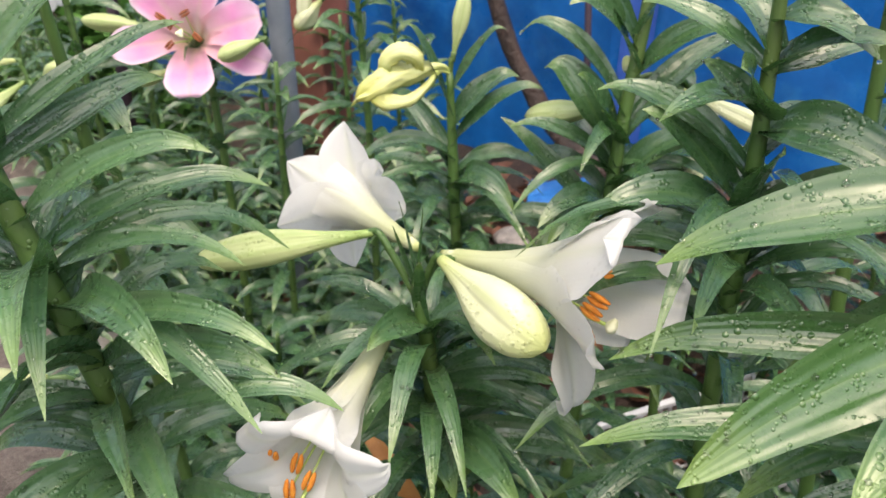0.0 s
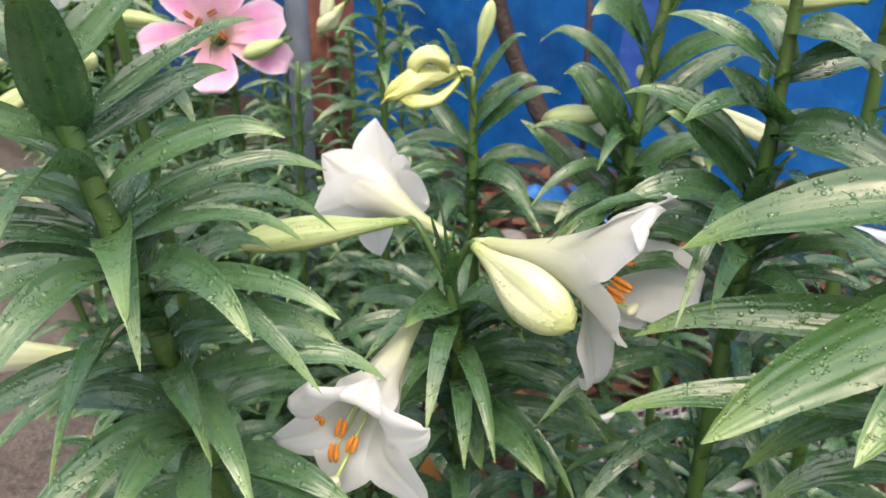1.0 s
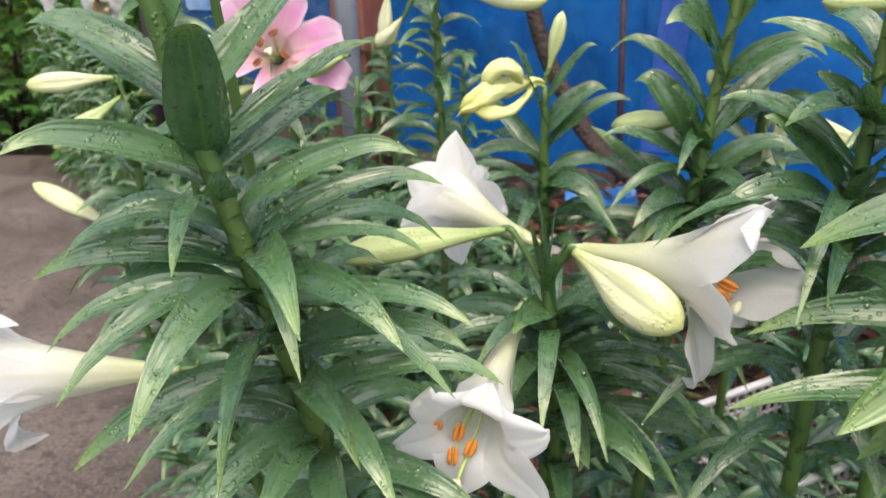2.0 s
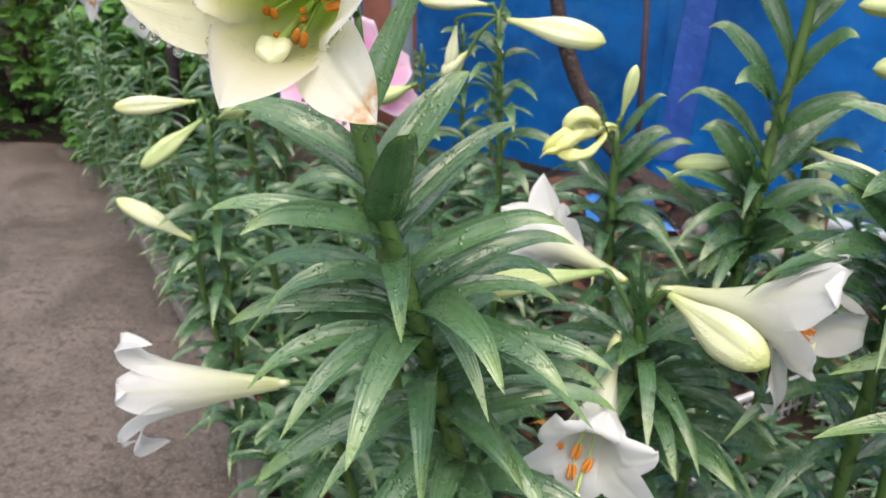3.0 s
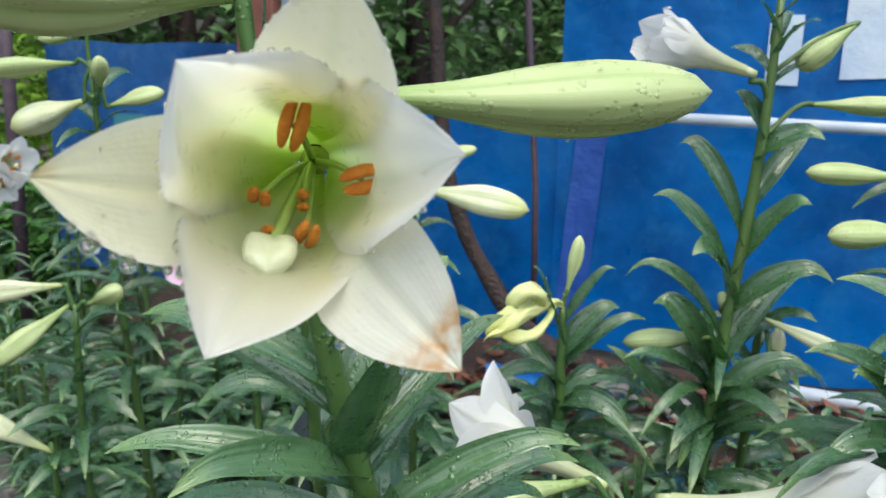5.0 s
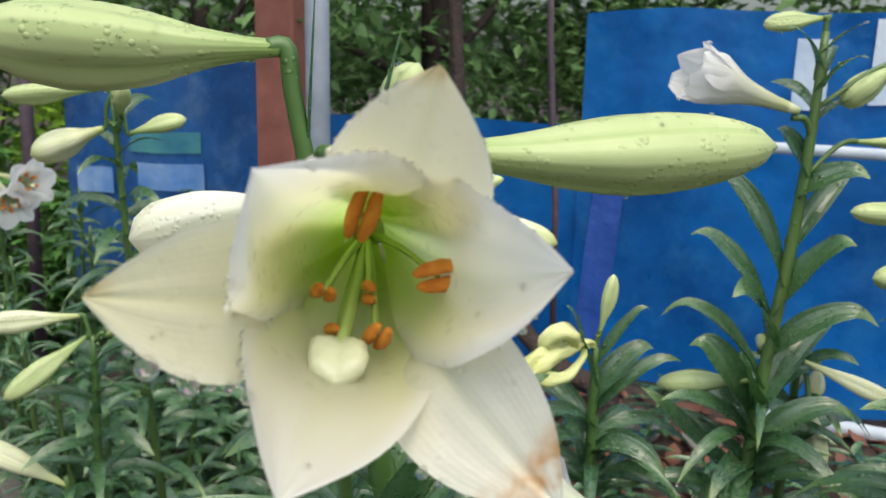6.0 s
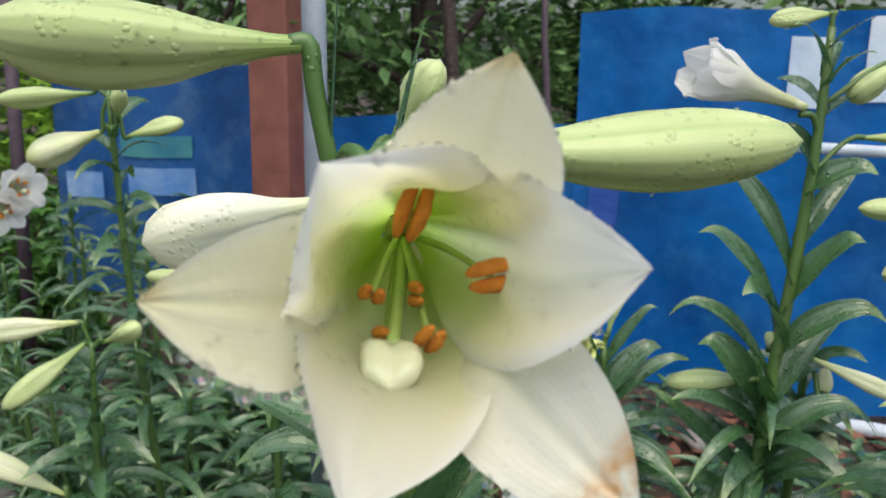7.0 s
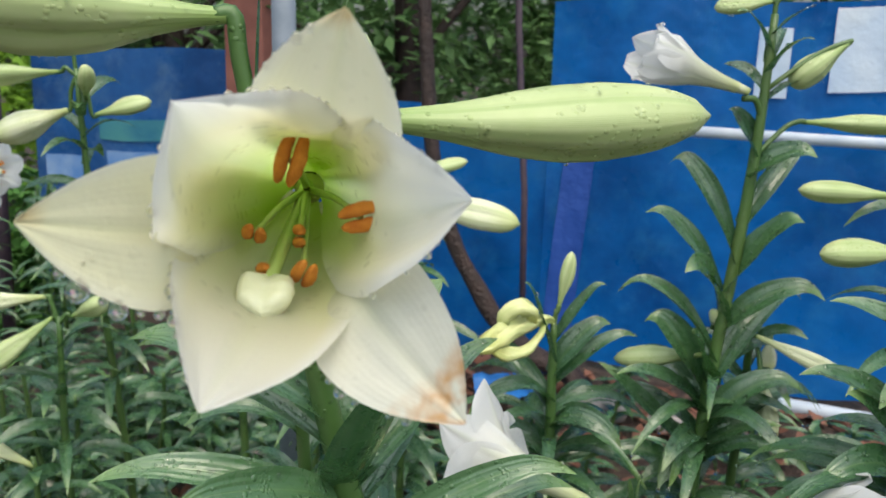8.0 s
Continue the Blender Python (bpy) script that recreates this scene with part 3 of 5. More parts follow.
def stalked_bud(plant, joint, base, tip, radius, material, label="", bend=0.0, thick=0.0032):
    """A bud on its own stalk."""
    j, b, t = Vector(joint), Vector(base), Vector(tip)
    d = (t - b).normalized()
    ob = part("bud", bud(b, t, radius, bend), material, plant, label)
    part("stalk", tube([j, j.lerp(b, 0.6) + UP * 0.008, b - d * 0.004, b + d * 0.006], [(0, thick), (1, thick * 1.05)], 8, 12), M_STEM, ob)
    return ob

# ---- ground, path and kerb ----
FENCE_A, FENCE_DIR = Vector((-0.6, 2.55, 0)), Vector((1.6, -0.75, 0)).normalized()
FENCE_N = Vector((-FENCE_DIR.y, FENCE_DIR.x, 0))


def on_fence(x, z, out=0.0):
    """A point of the fence's plane at that x; out: metres towards the bed."""
    p = FENCE_A + FENCE_DIR * ((x - FENCE_A.x) / FENCE_DIR.x)
    return Vector((p.x, p.y, z)) - FENCE_N * out


def ground_z(x, y):
    """The soil of the bed rises to a bank along the fence."""
    d = (Vector((x, y, 0)) - FENCE_A).dot(FENCE_N)
    bank = 0.34 * smooth((d + 0.95) / 0.9) * smooth((x + 0.45) / 0.5) * smooth((4.0 - x) / 2)
    far = smooth((abs(x) + abs(y) - 5) / 4)
    return -0.03 + bank * (1 - far) + 0.012 * noise.noise(Vector((x * 5, y * 5, 0))) * (1 - far)


steps = [-60, -30, -15, -8, -5, -4] + [-3.5 + 0.1 * i for i in range(76)] + [4.5, 6, 9, 16, 30, 60]
gv = [Vector((x, y + 1.0, ground_z(x, y + 1.0))) for y in steps for x in steps]
ground = mesh_object("ground", gv, grid_faces(len(steps), len(steps)), M_SOIL)
tagged(ground, "dark damp garden soil of the flower bed", "ground", kind="structure")

KERB = [(-2.05, 3.10), (-1.05, 1.69), (-0.76, 1.28), (-0.64, 0.95), (-0.58, 0.5), (-0.52, 0.0), (-0.40, -0.38), (0.3, -0.46), (2.6, -0.5)]


def path_slab():
    bm = bmesh.new()
    rim = KERB + [(4.5, -0.5), (4.5, -4), (-5.5, -4), (-5.5, 3.5), (-2.3, 3.3)]
    vs = [bm.verts.new((x, y, 0)) for x, y in rim]
    bmesh.ops.triangulate(bm, faces=[bm.faces.new(vs)])
    ext = bmesh.ops.extrude_face_region(bm, geom=bm.faces[:])
    for v in ext["geom"]:
        if isinstance(v, bmesh.types.BMVert):
            v.co.z -= 0.12
    bmesh.ops.recalc_face_normals(bm, faces=bm.faces)
    bm.verts.index_update()
    data = [v.co.copy() for v in bm.verts], [tuple(v.index for v in f.verts) for f in bm.faces]
    bm.free()
    return data


pv, pf = path_slab()
path = mesh_object("path", pv, pf, M_CONCRETE, smooth=False)
tagged(path, "wet brownish concrete garden path with stains", "path", kind="structure")
kerb = new("kerb")
tagged(kerb, "low pale concrete kerb stones edging the bed", "kerb", kind="structure")
for (ax, ay), (bx, by) in zip(KERB[:6], KERB[1:7]):
    a, b = Vector((ax, ay, 0)), Vector((bx, by, 0))
    count = max(1, round((b - a).length / 0.42))
    for i in range(count):
        p, q = a.lerp(b, i / count), a.lerp(b, (i + 1) / count)
        st = mesh_object("kerb_stone", *box(((q - p).length - 0.008, 0.06, 0.11), (0, 0, 0), 0.008)[:2], M_KERB, kerb, smooth=False)
        d = q - p
        st.matrix_basis = Matrix.Translation(((p + q) / 2) + Vector((0.03, 0.012, -0.02))) @ Matrix.Rotation(math.atan2(d.y, d.x), 4, "Z")

# ---- fence: posts, tarpaulin, rails ----
post = new("fence_post")
post.location = (-0.54, 2.20, -0.05)
tagged(post, "square red-brown painted wooden fence post", "fence post")
pb = mesh_object("post_body", *box((0.115, 0.115, 2.3), (0, 0, 1.15), 0.006)[:2], M_POST, post, smooth=False)
pb.rotation_euler.z = math.atan2(FENCE_DIR.y, FENCE_DIR.x)


def pipe(name, pts, radius, material, label, category, seg=14):
    ob = mesh_object(name, *tube(pts, radius, seg, max(2, len(pts)))[:2], material)
    return tagged(ob, label, category)


pipe("steel_pole", [Vector((-0.378, 1.43, -0.08)), Vector((-0.385, 1.435, 2.1))], 0.021, M_STEEL, "grey galvanised steel pole beside the red post", "pole")
pipe("fence_pole", [on_fence(-1.50, -0.05, 0.09), on_fence(-1.45, 1.9, 0.09)], 0.022, M_RUST, "thin dark weathered metal pole at the tarpaulin's end", "pole")
pipe("fence_pole", [on_fence(0.215, 0.3, 0.05), on_fence(0.20, 0.8, 0.05), on_fence(0.165, 1.25, 0.05), on_fence(0.14, 2.1, 0.05)], 0.009, M_RUST, "thin dark metal pole before the tarpaulin", "pole")


def tarp_sheet(x0, x1, z0, z1, amp, seed, out=0.0, tilt=0.0):
    """A hanging sheet with soft upright folds and a sagging rim."""
    nx, nz = 90, 34
    verts, uvs = [], []
    for i in range(nz):
        g = i / (nz - 1)
        for j in range(nx):
            f = j / (nx - 1)
            x = x0 + (x1 - x0) * f + tilt * g
            z = z0 + (z1 - z0) * g
            n1 = noise.noise(Vector((x * 5.0 + seed, z * 0.9, seed)))
            n2 = noise.noise(Vector((x * 17 + seed, z * 5, 3 + seed)))
            z += 0.018 * noise.noise(Vector((x * 3.3, seed, 9))) * (abs(g - 0.5) * 2) ** 3
            verts.append(on_fence(x, z, out + amp * n1 + amp * 0.22 * n2))
            uvs.append((f, g))
    return verts, grid_faces(nz, nx), uvs


tarp = new("tarpaulin")
tarp.location = (0, 0, 0)
tagged(tarp, "bright blue plastic tarpaulin hung as a fence", "tarpaulin")
part("sheet", tarp_sheet(0.24, 3.4, 0.33, 1.31, 0.035, 1.0), M_TARP, tarp)
part("sheet", tarp_sheet(-0.56, 0.25, 0.30, 1.02, 0.03, 5.0, -0.03), M_TARP, tarp)
part("sheet", tarp_sheet(-1.42, -0.66, 0.36, 1.16, 0.02, 9.0, -0.02), M_TARP_DARK, tarp, "darker blue sheet")
part("strip", tarp_sheet(0.25, 0.325, 0.40, 1.02, 0.035, 1.0, 0.006, 0.04), M_TARP_SEAM, tarp, "faded violet strip of the tarpaulin")
# reflections on the left sheet, added as thin coloured patches
for x0, x1, z0, z1, seed, mat, words in ((-1.126, -0.893, 0.735, 0.825, 3.0, M_PATCH, "whitish patch painted for a reflection"), (-1.379, -1.236, 0.70, 0.79, 4.0, M_PATCH, "whitish patch painted for a reflection"), (-1.15, -0.90, 0.86, 0.93, 6.0, M_PATCH_GREEN, "dull green patch painted for a reflection")):
    part("patch", tarp_sheet(x0, x1, z0, z1, 0.02, 9.0, -0.012), mat, tarp, words)
# bright reflection and sky glare on the right sheet, added as pale patches
for x0, x1, z0, z1, words in ((0.70, 0.768, 1.085, 1.25, "whitish patch painted for a reflection"), (0.85, 1.25, 1.10, 1.295, "pale patch painted for bright sky glare")):
    part("patch", tarp_sheet(x0, x1, z0, z1, 0.035, 1.0, 0.007), M_PATCH_PALE, tarp, words)
pipe("rail", [on_fence(0.47, 0.995, 0.07), on_fence(2.0, 0.975, 0.07), on_fence(3.4, 0.97, 0.07)], 0.014, M_WHITE_PIPE, "pale plastic pipe tied along the tarpaulin", "pipe")
pipe("rail_end", [on_fence(0.395, 0.997, 0.07), on_fence(0.475, 0.9945, 0.07)], 0.0165, M_RUST, "dark sleeve on the end of the pale pipe", "pipe sleeve")
pipe("bottom_rail", [on_fence(0.70, 0.335, 0.09), on_fence(1.4, 0.315, 0.09), on_fence(3.4, 0.30, 0.09)], 0.019, M_WHITE_PIPE, "whitish pipe weighing down the tarpaulin's lower edge", "pipe")

# ---- tree behind the bed ----
tree = new("tree")
tree.location = on_fence(0.30, 0.25, 0.22)
tagged(tree, "thin leaning tree trunk with dark wet bark", "tree")
trunk_line = [on_fence(x, z, 0.2) for x, z in ((0.385, 0.34), (0.275, 0.40), (0.185, 0.48), (0.130, 0.57), (0.075, 0.67), (0.024, 0.83), (-0.005, 1.05), (-0.04, 1.6))]
part("trunk", tube([(0, 0, -0.1)] + [p - tree.location for p in trunk_line], [(0, 0.036), (0.3, 0.025), (1, 0.017)], 12, 32, lambda a, s: 1 + 0.10 * math.sin(3 * a + 9 * s) + 0.06 * math.sin(31 * s)), M_BARK, tree)


def leaf_cloud(count, where, size, rnd, lobed=False):
    """Many small leaves: where() gives a place for each."""
    verts, faces = [], []
    for _ in range(count):
        p, s = where(), size * rnd.uniform(0.6, 1.3)
        q = Euler((rnd.uniform(-0.9, 0.5), rnd.uniform(-0.6, 0.6), rnd.uniform(0, 6.28))).to_matrix()
        o = len(verts)
        if lobed:
            rim = [(0, -0.5, 0), (0.42, -0.38, -0.06), (0.30, -0.10, 0.02), (0.55, 0.12, -0.12), (0.22, 0.18, 0.02), (0, 0.62, -0.14), (-0.22, 0.18, 0.02), (-0.55, 0.12, -0.12), (-0.30, -0.10, 0.02), (-0.42, -0.38, -0.06)]
            verts.append(p)
            verts += [p + q @ (Vector(r) * s) for r in rim]
            faces += [(o, o + 1 + i, o + 1 + (i + 1) % 10) for i in range(10)]
        else:
            rim = [(0, -0.5, 0), (0.22, -0.05, 0.06), (0, 0.5, -0.08), (-0.22, -0.05, 0.06)]
            verts += [p + q @ (Vector(r) * s) for r in rim]
            faces += [(o, o + 1, o + 2), (o, o + 2, o + 3)]
    return verts, faces, None


part("crown", leaf_cloud(900, lambda r=random.Random(8): Vector((-0.45 + r.gauss(0, 0.3), 0.35 + r.gauss(0, 0.25), 1.55 + r.gauss(0, 0.16))), 0.055, random.Random(3)), M_TREE, tree, kind="stuff")

# ---- shrubs at the path's end ----


def shrub(centre, size, count, seed, label, material, leafsize=0.075):
    rnd = random.Random(seed)
    ob = new("shrub")
    ob.location = (centre[0], centre[1], -0.03)
    tagged(ob, label, "shrub", "shrubs behind the path")

    def where():
        while True:
            v = Vector((rnd.uniform(-1, 1), rnd.uniform(-1, 1), rnd.uniform(0.02, 1)))
            rr = math.hypot(v.x, v.y) / (1.0 + 0.25 * noise.noise(v * 2.2 + Vector((seed, 0, 0))))
            lim = 1 - max(0, v.z - 0.55) ** 2 * 2.6
            if lim * 0.62 < rr < lim or (v.z > 0.85 and rr < lim):
                return Vector((v.x * size[0], v.y * size[1], v.z * size[2]))

    for i in range(7):
        a = i * 0.9
        tip = Vector((math.cos(a) * size[0] * 0.7, math.sin(a) * size[1] * 0.7, size[2] * rnd.uniform(0.6, 0.9)))
        part("branch", tube([(0.02 * math.cos(a), 0.02 * math.sin(a), -0.05), tip * 0.5 + UP * 0.1, tip], [(0, 0.014), (1, 0.004)], 6, 8), M_BARK, ob)
    part("foliage", leaf_cloud(count, where, leafsize, rnd, True), material, ob, kind="stuff")
    return ob


shrub((-2.75, 3.75), (0.75, 0.5, 1.15), 2600, 2, "dense green shrub with lobed leaves at the path's end", M_SHRUB)
shrub((-1.85, 3.35), (0.42, 0.35, 0.72), 1500, 5, "low green shrub with lobed leaves beside the path", M_SHRUB, 0.07)
shrub((-3.9, 4.0), (0.8, 0.6, 1.3), 2200, 7, "tall green shrub with lobed leaves at the path's end", M_SHRUB)

shrub((-2.35, 4.2), (0.7, 0.4, 1.35), 2400, 9, "bright yellow-green shrub behind the path", M_SHRUB_YELLOW, 0.065)
hedge = new("hedge")
hedge.location = (0, 6.6, -0.03)
tagged(hedge, "tall dark green hedge behind the garden", "hedge")
part("foliage", leaf_cloud(16000, lambda r=random.Random(31): Vector((r.uniform(-8, 6), r.gauss(0, 0.35), 3.2 * r.random() ** 0.8 + 0.25 * math.sin(r.uniform(0, 9)))), 0.19, random.Random(32)), M_TREE, hedge, kind="stuff")
for i in range(12):
    part("trunk", tube([(-7.5 + 1.2 * i, 0, -0.1), (-7.4 + 1.2 * i, 0.1, 1.2), (-7.5 + 1.2 * i, 0, 2.6)], [(0, 0.05), (1, 0.02)], 7, 7), M_BARK, hedge)


def far_tree(x, y, h, w, seed):
    rnd = random.Random(seed)
    ob = new("far_tree")
    ob.location = (x, y, -0.03)
    tagged(ob, "dark green tree standing behind the blue fence", "tree", "trees behind the fence")
    part("trunk", tube([(0, 0, -0.1), (0.05, 0, h * 0.4), (0, 0.1, h * 0.85)], [(0, 0.10), (1, 0.03)], 10, 12), M_BARK, ob)
    clumps = [Vector((rnd.gauss(0, w * 0.45), rnd.gauss(0, w * 0.4), h * rnd.uniform(0.3, 1.0))) for _ in range(26)]

    def where():
        c = rnd.choice(clumps)
        return c + Vector((rnd.gauss(0, 0.2), rnd.gauss(0, 0.2), rnd.gauss(0, 0.15)))

    for c in clumps[:7]:
        part("limb", tube([(0, 0, h * 0.3), c * 0.6 + UP * h * 0.12, c], [(0, 0.035), (1, 0.008)], 6, 7), M_BARK, ob)
    part("crown", leaf_cloud(5200, where, 0.11, rnd), M_TREE, ob, kind="stuff")


far_tree(-0.1, 4.6, 3.6, 1.1, 1)
far_tree(-1.6, 5.6, 3.4, 1.3, 2)
far_tree(-3.6, 6.2, 3.8, 1.6, 3)
far_tree(1.2, 6.4, 2.6, 1.2, 4)

# ---- lily plants in front ----


def stem_at(line, z):
    """The point of a stem at a height above its foot."""
    pts = curve_points([(0, 0, 0)] + line, 61)
    best = min(range(61), key=lambda i: abs(pts[i].z - z))
    return pts[best]


def world_line(foot, pts):
    return [Vector(p) - Vector(foot) for p in pts]


def set_leaves(plant, foot, line, rows, material=None, rnd=None, wide=1.16, curl=0.0, arch=0.0):
    """Leaves as (height on the stem, x, y, z of the tip, half width, rise)."""
    rnd = rnd or random.Random(4)
    f = Vector(foot)
    for h, x, y, z, w, sag in rows:
        b = stem_at(line, h - f.z)
        part("leaf", leaf(b, Vector((x, y, z)) - f, sag + arch, w * wide, rnd.uniform(-0.25, 0.25), rnd.uniform(0.30, 0.55), 19, 13, 0.10, curl + rnd.uniform(0.02, 0.17), rnd.uniform(0.4, 0.9)), material or M_LEAF, plant)


P1_LV = [
    (0.850, -0.394, 0.420, 0.887, 0.0125, 0.17),
    (0.865, -0.331, 0.331, 0.906, 0.0125, 0.15),
    (0.805, -0.421, 0.526, 0.755, 0.0125, 0.30),
    (0.790, -0.378, 0.400, 0.786, 0.0130, 0.22),
    (0.755, -0.351, 0.360, 0.745, 0.0130, 0.30),
    (0.905, -0.390, 0.521, 0.940, 0.0140, 0.17),
    (0.930, -0.374, 0.450, 0.970, 0.0140, 0.17),
    (0.875, -0.128, 0.517, 0.948, 0.0115, 0.08),
    (0.860, -0.170, 0.559, 0.900, 0.0130, 0.06),
    (0.825, -0.083, 0.436, 0.881, 0.0110, 0.18),
    (0.800, -0.070, 0.491, 0.840, 0.0115, 0.22),
    (0.785, -0.080, 0.455, 0.795, 0.0120, 0.26),
    (0.835, -0.200, 0.280, 0.850, 0.0130, 0.32),
    (0.795, -0.125, 0.275, 0.815, 0.0150, 0.26),
    (0.765, -0.076, 0.330, 0.780, 0.0140, 0.28),
    (0.745, -0.035, 0.385, 0.770, 0.0115, 0.26),
    (0.770, -0.245, 0.275, 0.735, 0.0145, 0.42),
    (0.725, -0.185, 0.265, 0.705, 0.0150, 0.40),
    (0.690, -0.359, 0.370, 0.630, 0.0140, 0.30),
    (0.690, -0.107, 0.320, 0.690, 0.0150, 0.30),
    (0.660, -0.019, 0.459, 0.678, 0.0125, 0.22),
    (0.715, -0.040, 0.400, 0.742, 0.0125, 0.22),
    (0.910, -0.172, 0.500, 0.998, 0.0190, 0.05),
    (0.960, -0.202, 0.460, 1.090, 0.0160, 0.03),
    (0.640, -0.330, 0.460, 0.600, 0.0135, 0.30),
    (0.625, -0.260, 0.290, 0.585, 0.0145, 0.36),
    (0.610, -0.120, 0.300, 0.585, 0.0145, 0.34),
    (0.590, -0.030, 0.400, 0.590, 0.0135, 0.30),
]
P2_LV = [
    (0.65, -0.104, 0.66, 0.636, 0.012, 0.3),
    (0.674, -0.015, 0.52, 0.693, 0.012, 0.2),
    (0.674, 0.096, 0.66, 0.595, 0.012, 0.3),
    (0.62, 0.133, 0.62, 0.608, 0.013, 0.3),
    (0.589, 0.165, 0.58, 0.575, 0.013, 0.3),
    (0.564, 0.057, 0.5, 0.567, 0.016, 0.3),
    (0.589, -0.043, 0.52, 0.585, 0.012, 0.3),
    (0.627, -0.057, 0.64, 0.565, 0.012, 0.3),
    (0.551, 0.113, 0.48, 0.575, 0.015, 0.3),
    (0.551, 0.21, 0.62, 0.502, 0.014, 0.25),
    (0.674, 0.003, 0.58, 0.799, 0.008, 0.0),
    (0.639, 0.16, 0.72, 0.597, 0.013, 0.3),
    (0.551, -0.035, 0.62, 0.432, 0.014, 0.3),
]
P3_LV = [
    (0.784, -0.042, 0.88, 0.893, 0.009, 0.0),
    (0.809, 0.065, 0.9, 0.885, 0.006, 0.05),
    (0.768, 0.079, 0.92, 0.828, 0.012, 0.15),
    (0.751, 0.108, 0.9, 0.818, 0.008, 0.15),
    (0.734, -0.109, 0.86, 0.723, 0.01, 0.3),
    (0.725, -0.084, 0.98, 0.786, 0.009, 0.1),
    (0.699, 0.081, 0.84, 0.689, 0.012, 0.35),
    (0.691, 0.088, 0.98, 0.706, 0.01, 0.3),
    (0.655, -0.107, 0.9, 0.611, 0.011, 0.3),
    (0.637, 0.133, 0.93, 0.612, 0.011, 0.3),
    (0.655, -0.066, 0.98, 0.651, 0.011, 0.2),
    (0.619, 0.061, 0.82, 0.612, 0.012, 0.3),
]
P4_LV = [
    (0.869, 0.105, 0.9, 0.977, 0.013, 0.06),
    (0.913, 0.135, 0.92, 1.035, 0.01, 0.15),
    (0.891, 0.274, 0.84, 0.978, 0.015, 0.08),
    (0.839, 0.133, 0.83, 0.92, 0.013, 0.25),
    (0.794, 0.077, 0.9, 0.876, 0.01, 0.22),
    (0.747, 0.108, 0.88, 0.847, 0.015, 0.12),
    (0.824, 0.311, 0.84, 0.884, 0.011, 0.18),
    (0.763, 0.347, 0.96, 0.851, 0.012, 0.12),
    (1.025, 0.29, 0.86, 1.05, 0.013, 0.1),
    (0.97, 0.329, 0.95, 1.045, 0.009, 0.02),
    (1.045, 0.194, 0.9, 1.101, 0.012, 0.0),
    (0.668, 0.114, 0.8, 0.664, 0.013, 0.35),
    (0.7, 0.3, 0.84, 0.766, 0.013, 0.3),
    (0.732, 0.113, 0.98, 0.744, 0.011, 0.3),
    (0.668, 0.371, 0.92, 0.703, 0.013, 0.3),
]
P4_LOW = [
    (0.666, 0.06, 0.9, 0.785, 0.012, 0.05),
    (0.7, 0.119, 0.78, 0.676, 0.012, 0.3),
    (0.613, 0.048, 0.84, 0.617, 0.012, 0.3),
    (0.613, 0.291, 0.8, 0.606, 0.012, 0.3),
    (0.733, 0.073, 0.86, 0.784, 0.012, 0.25),
    (0.767, 0.144, 0.82, 0.852, 0.016, 0.1),
    (0.692, 0.109, 0.78, 0.697, 0.012, 0.35),
    (0.678, 0.277, 0.84, 0.724, 0.011, 0.2),
    (0.649, 0.104, 0.84, 0.649, 0.012, 0.3),
]
P5_LV = [
    (0.873, 0.231, 0.6, 0.91, 0.011, 0.02),
    (0.865, 0.245, 0.53, 0.918, 0.017, 0.05),
    (0.907, 0.186, 0.62, 0.948, 0.011, 0.12),
    (0.907, 0.357, 0.6, 0.923, 0.012, 0.08),
    (0.82, 0.155, 0.6, 0.886, 0.014, 0.16),
    (0.787, 0.189, 0.58, 0.877, 0.013, 0.12),
    (0.86, 0.369, 0.5, 0.834, 0.018, 0.18),
    (0.856, 0.377, 0.56, 0.825, 0.015, 0.22),
    (0.787, 0.281, 0.53, 0.86, 0.016, 0.1),
    (0.777, 0.378, 0.6, 0.821, 0.013, 0.1),
    (0.777, 0.153, 0.55, 0.8, 0.014, 0.3),
    (0.757, 0.204, 0.64, 0.745, 0.012, 0.3),
    (0.752, 0.357, 0.62, 0.694, 0.012, 0.35),
    (0.706, 0.21, 0.6, 0.649, 0.013, 0.35),
    (0.943, 0.336, 0.55, 0.92, 0.014, 0.25),
]
P6_LV = [
    (0.862, 0.191, 0.44, 0.815, 0.02, 0.14),
    (0.76, 0.169, 0.46, 0.734, 0.014, 0.1),
    (0.7, 0.151, 0.42, 0.691, 0.014, 0.12),
    (0.79, 0.201, 0.34, 0.728, 0.023, 0.18),
    (0.703, 0.274, 0.3, 0.75, 0.02, 0.4),
    (0.798, 0.288, 0.5, 0.691, 0.014, 0.25),
    (0.745, 0.258, 0.44, 0.638, 0.017, 0.2),
]



# the tall plant with the big cream flower
F1 = (-0.09, 0.50, -0.03)
L1 = world_line(F1, [(-0.14, 0.46, 0.4), (-0.18, 0.44, 0.65), (-0.213, 0.43, 0.79), (-0.243, 0.425, 0.91), (-0.262, 0.422, 1.0), (-0.283, 0.42, 1.105)])
lily1 = lily(F1, L1, "tall lily with a big cream trumpet flower and green buds", radius=0.0085)
# these leaves wear the leaf copy lightened for sky sheen
set_leaves(lily1, F1, L1, P1_LV, M_LEAF_SHEEN, wide=1.04, curl=0.04)
whorls(lily1, L1, 0.12, 0.54, 34, 0.15, 0.013, random.Random(11), 0.3, M_LEAF_SHEEN)


def at1(x, y, z):
    return Vector((x, y, z)) - Vector(F1)


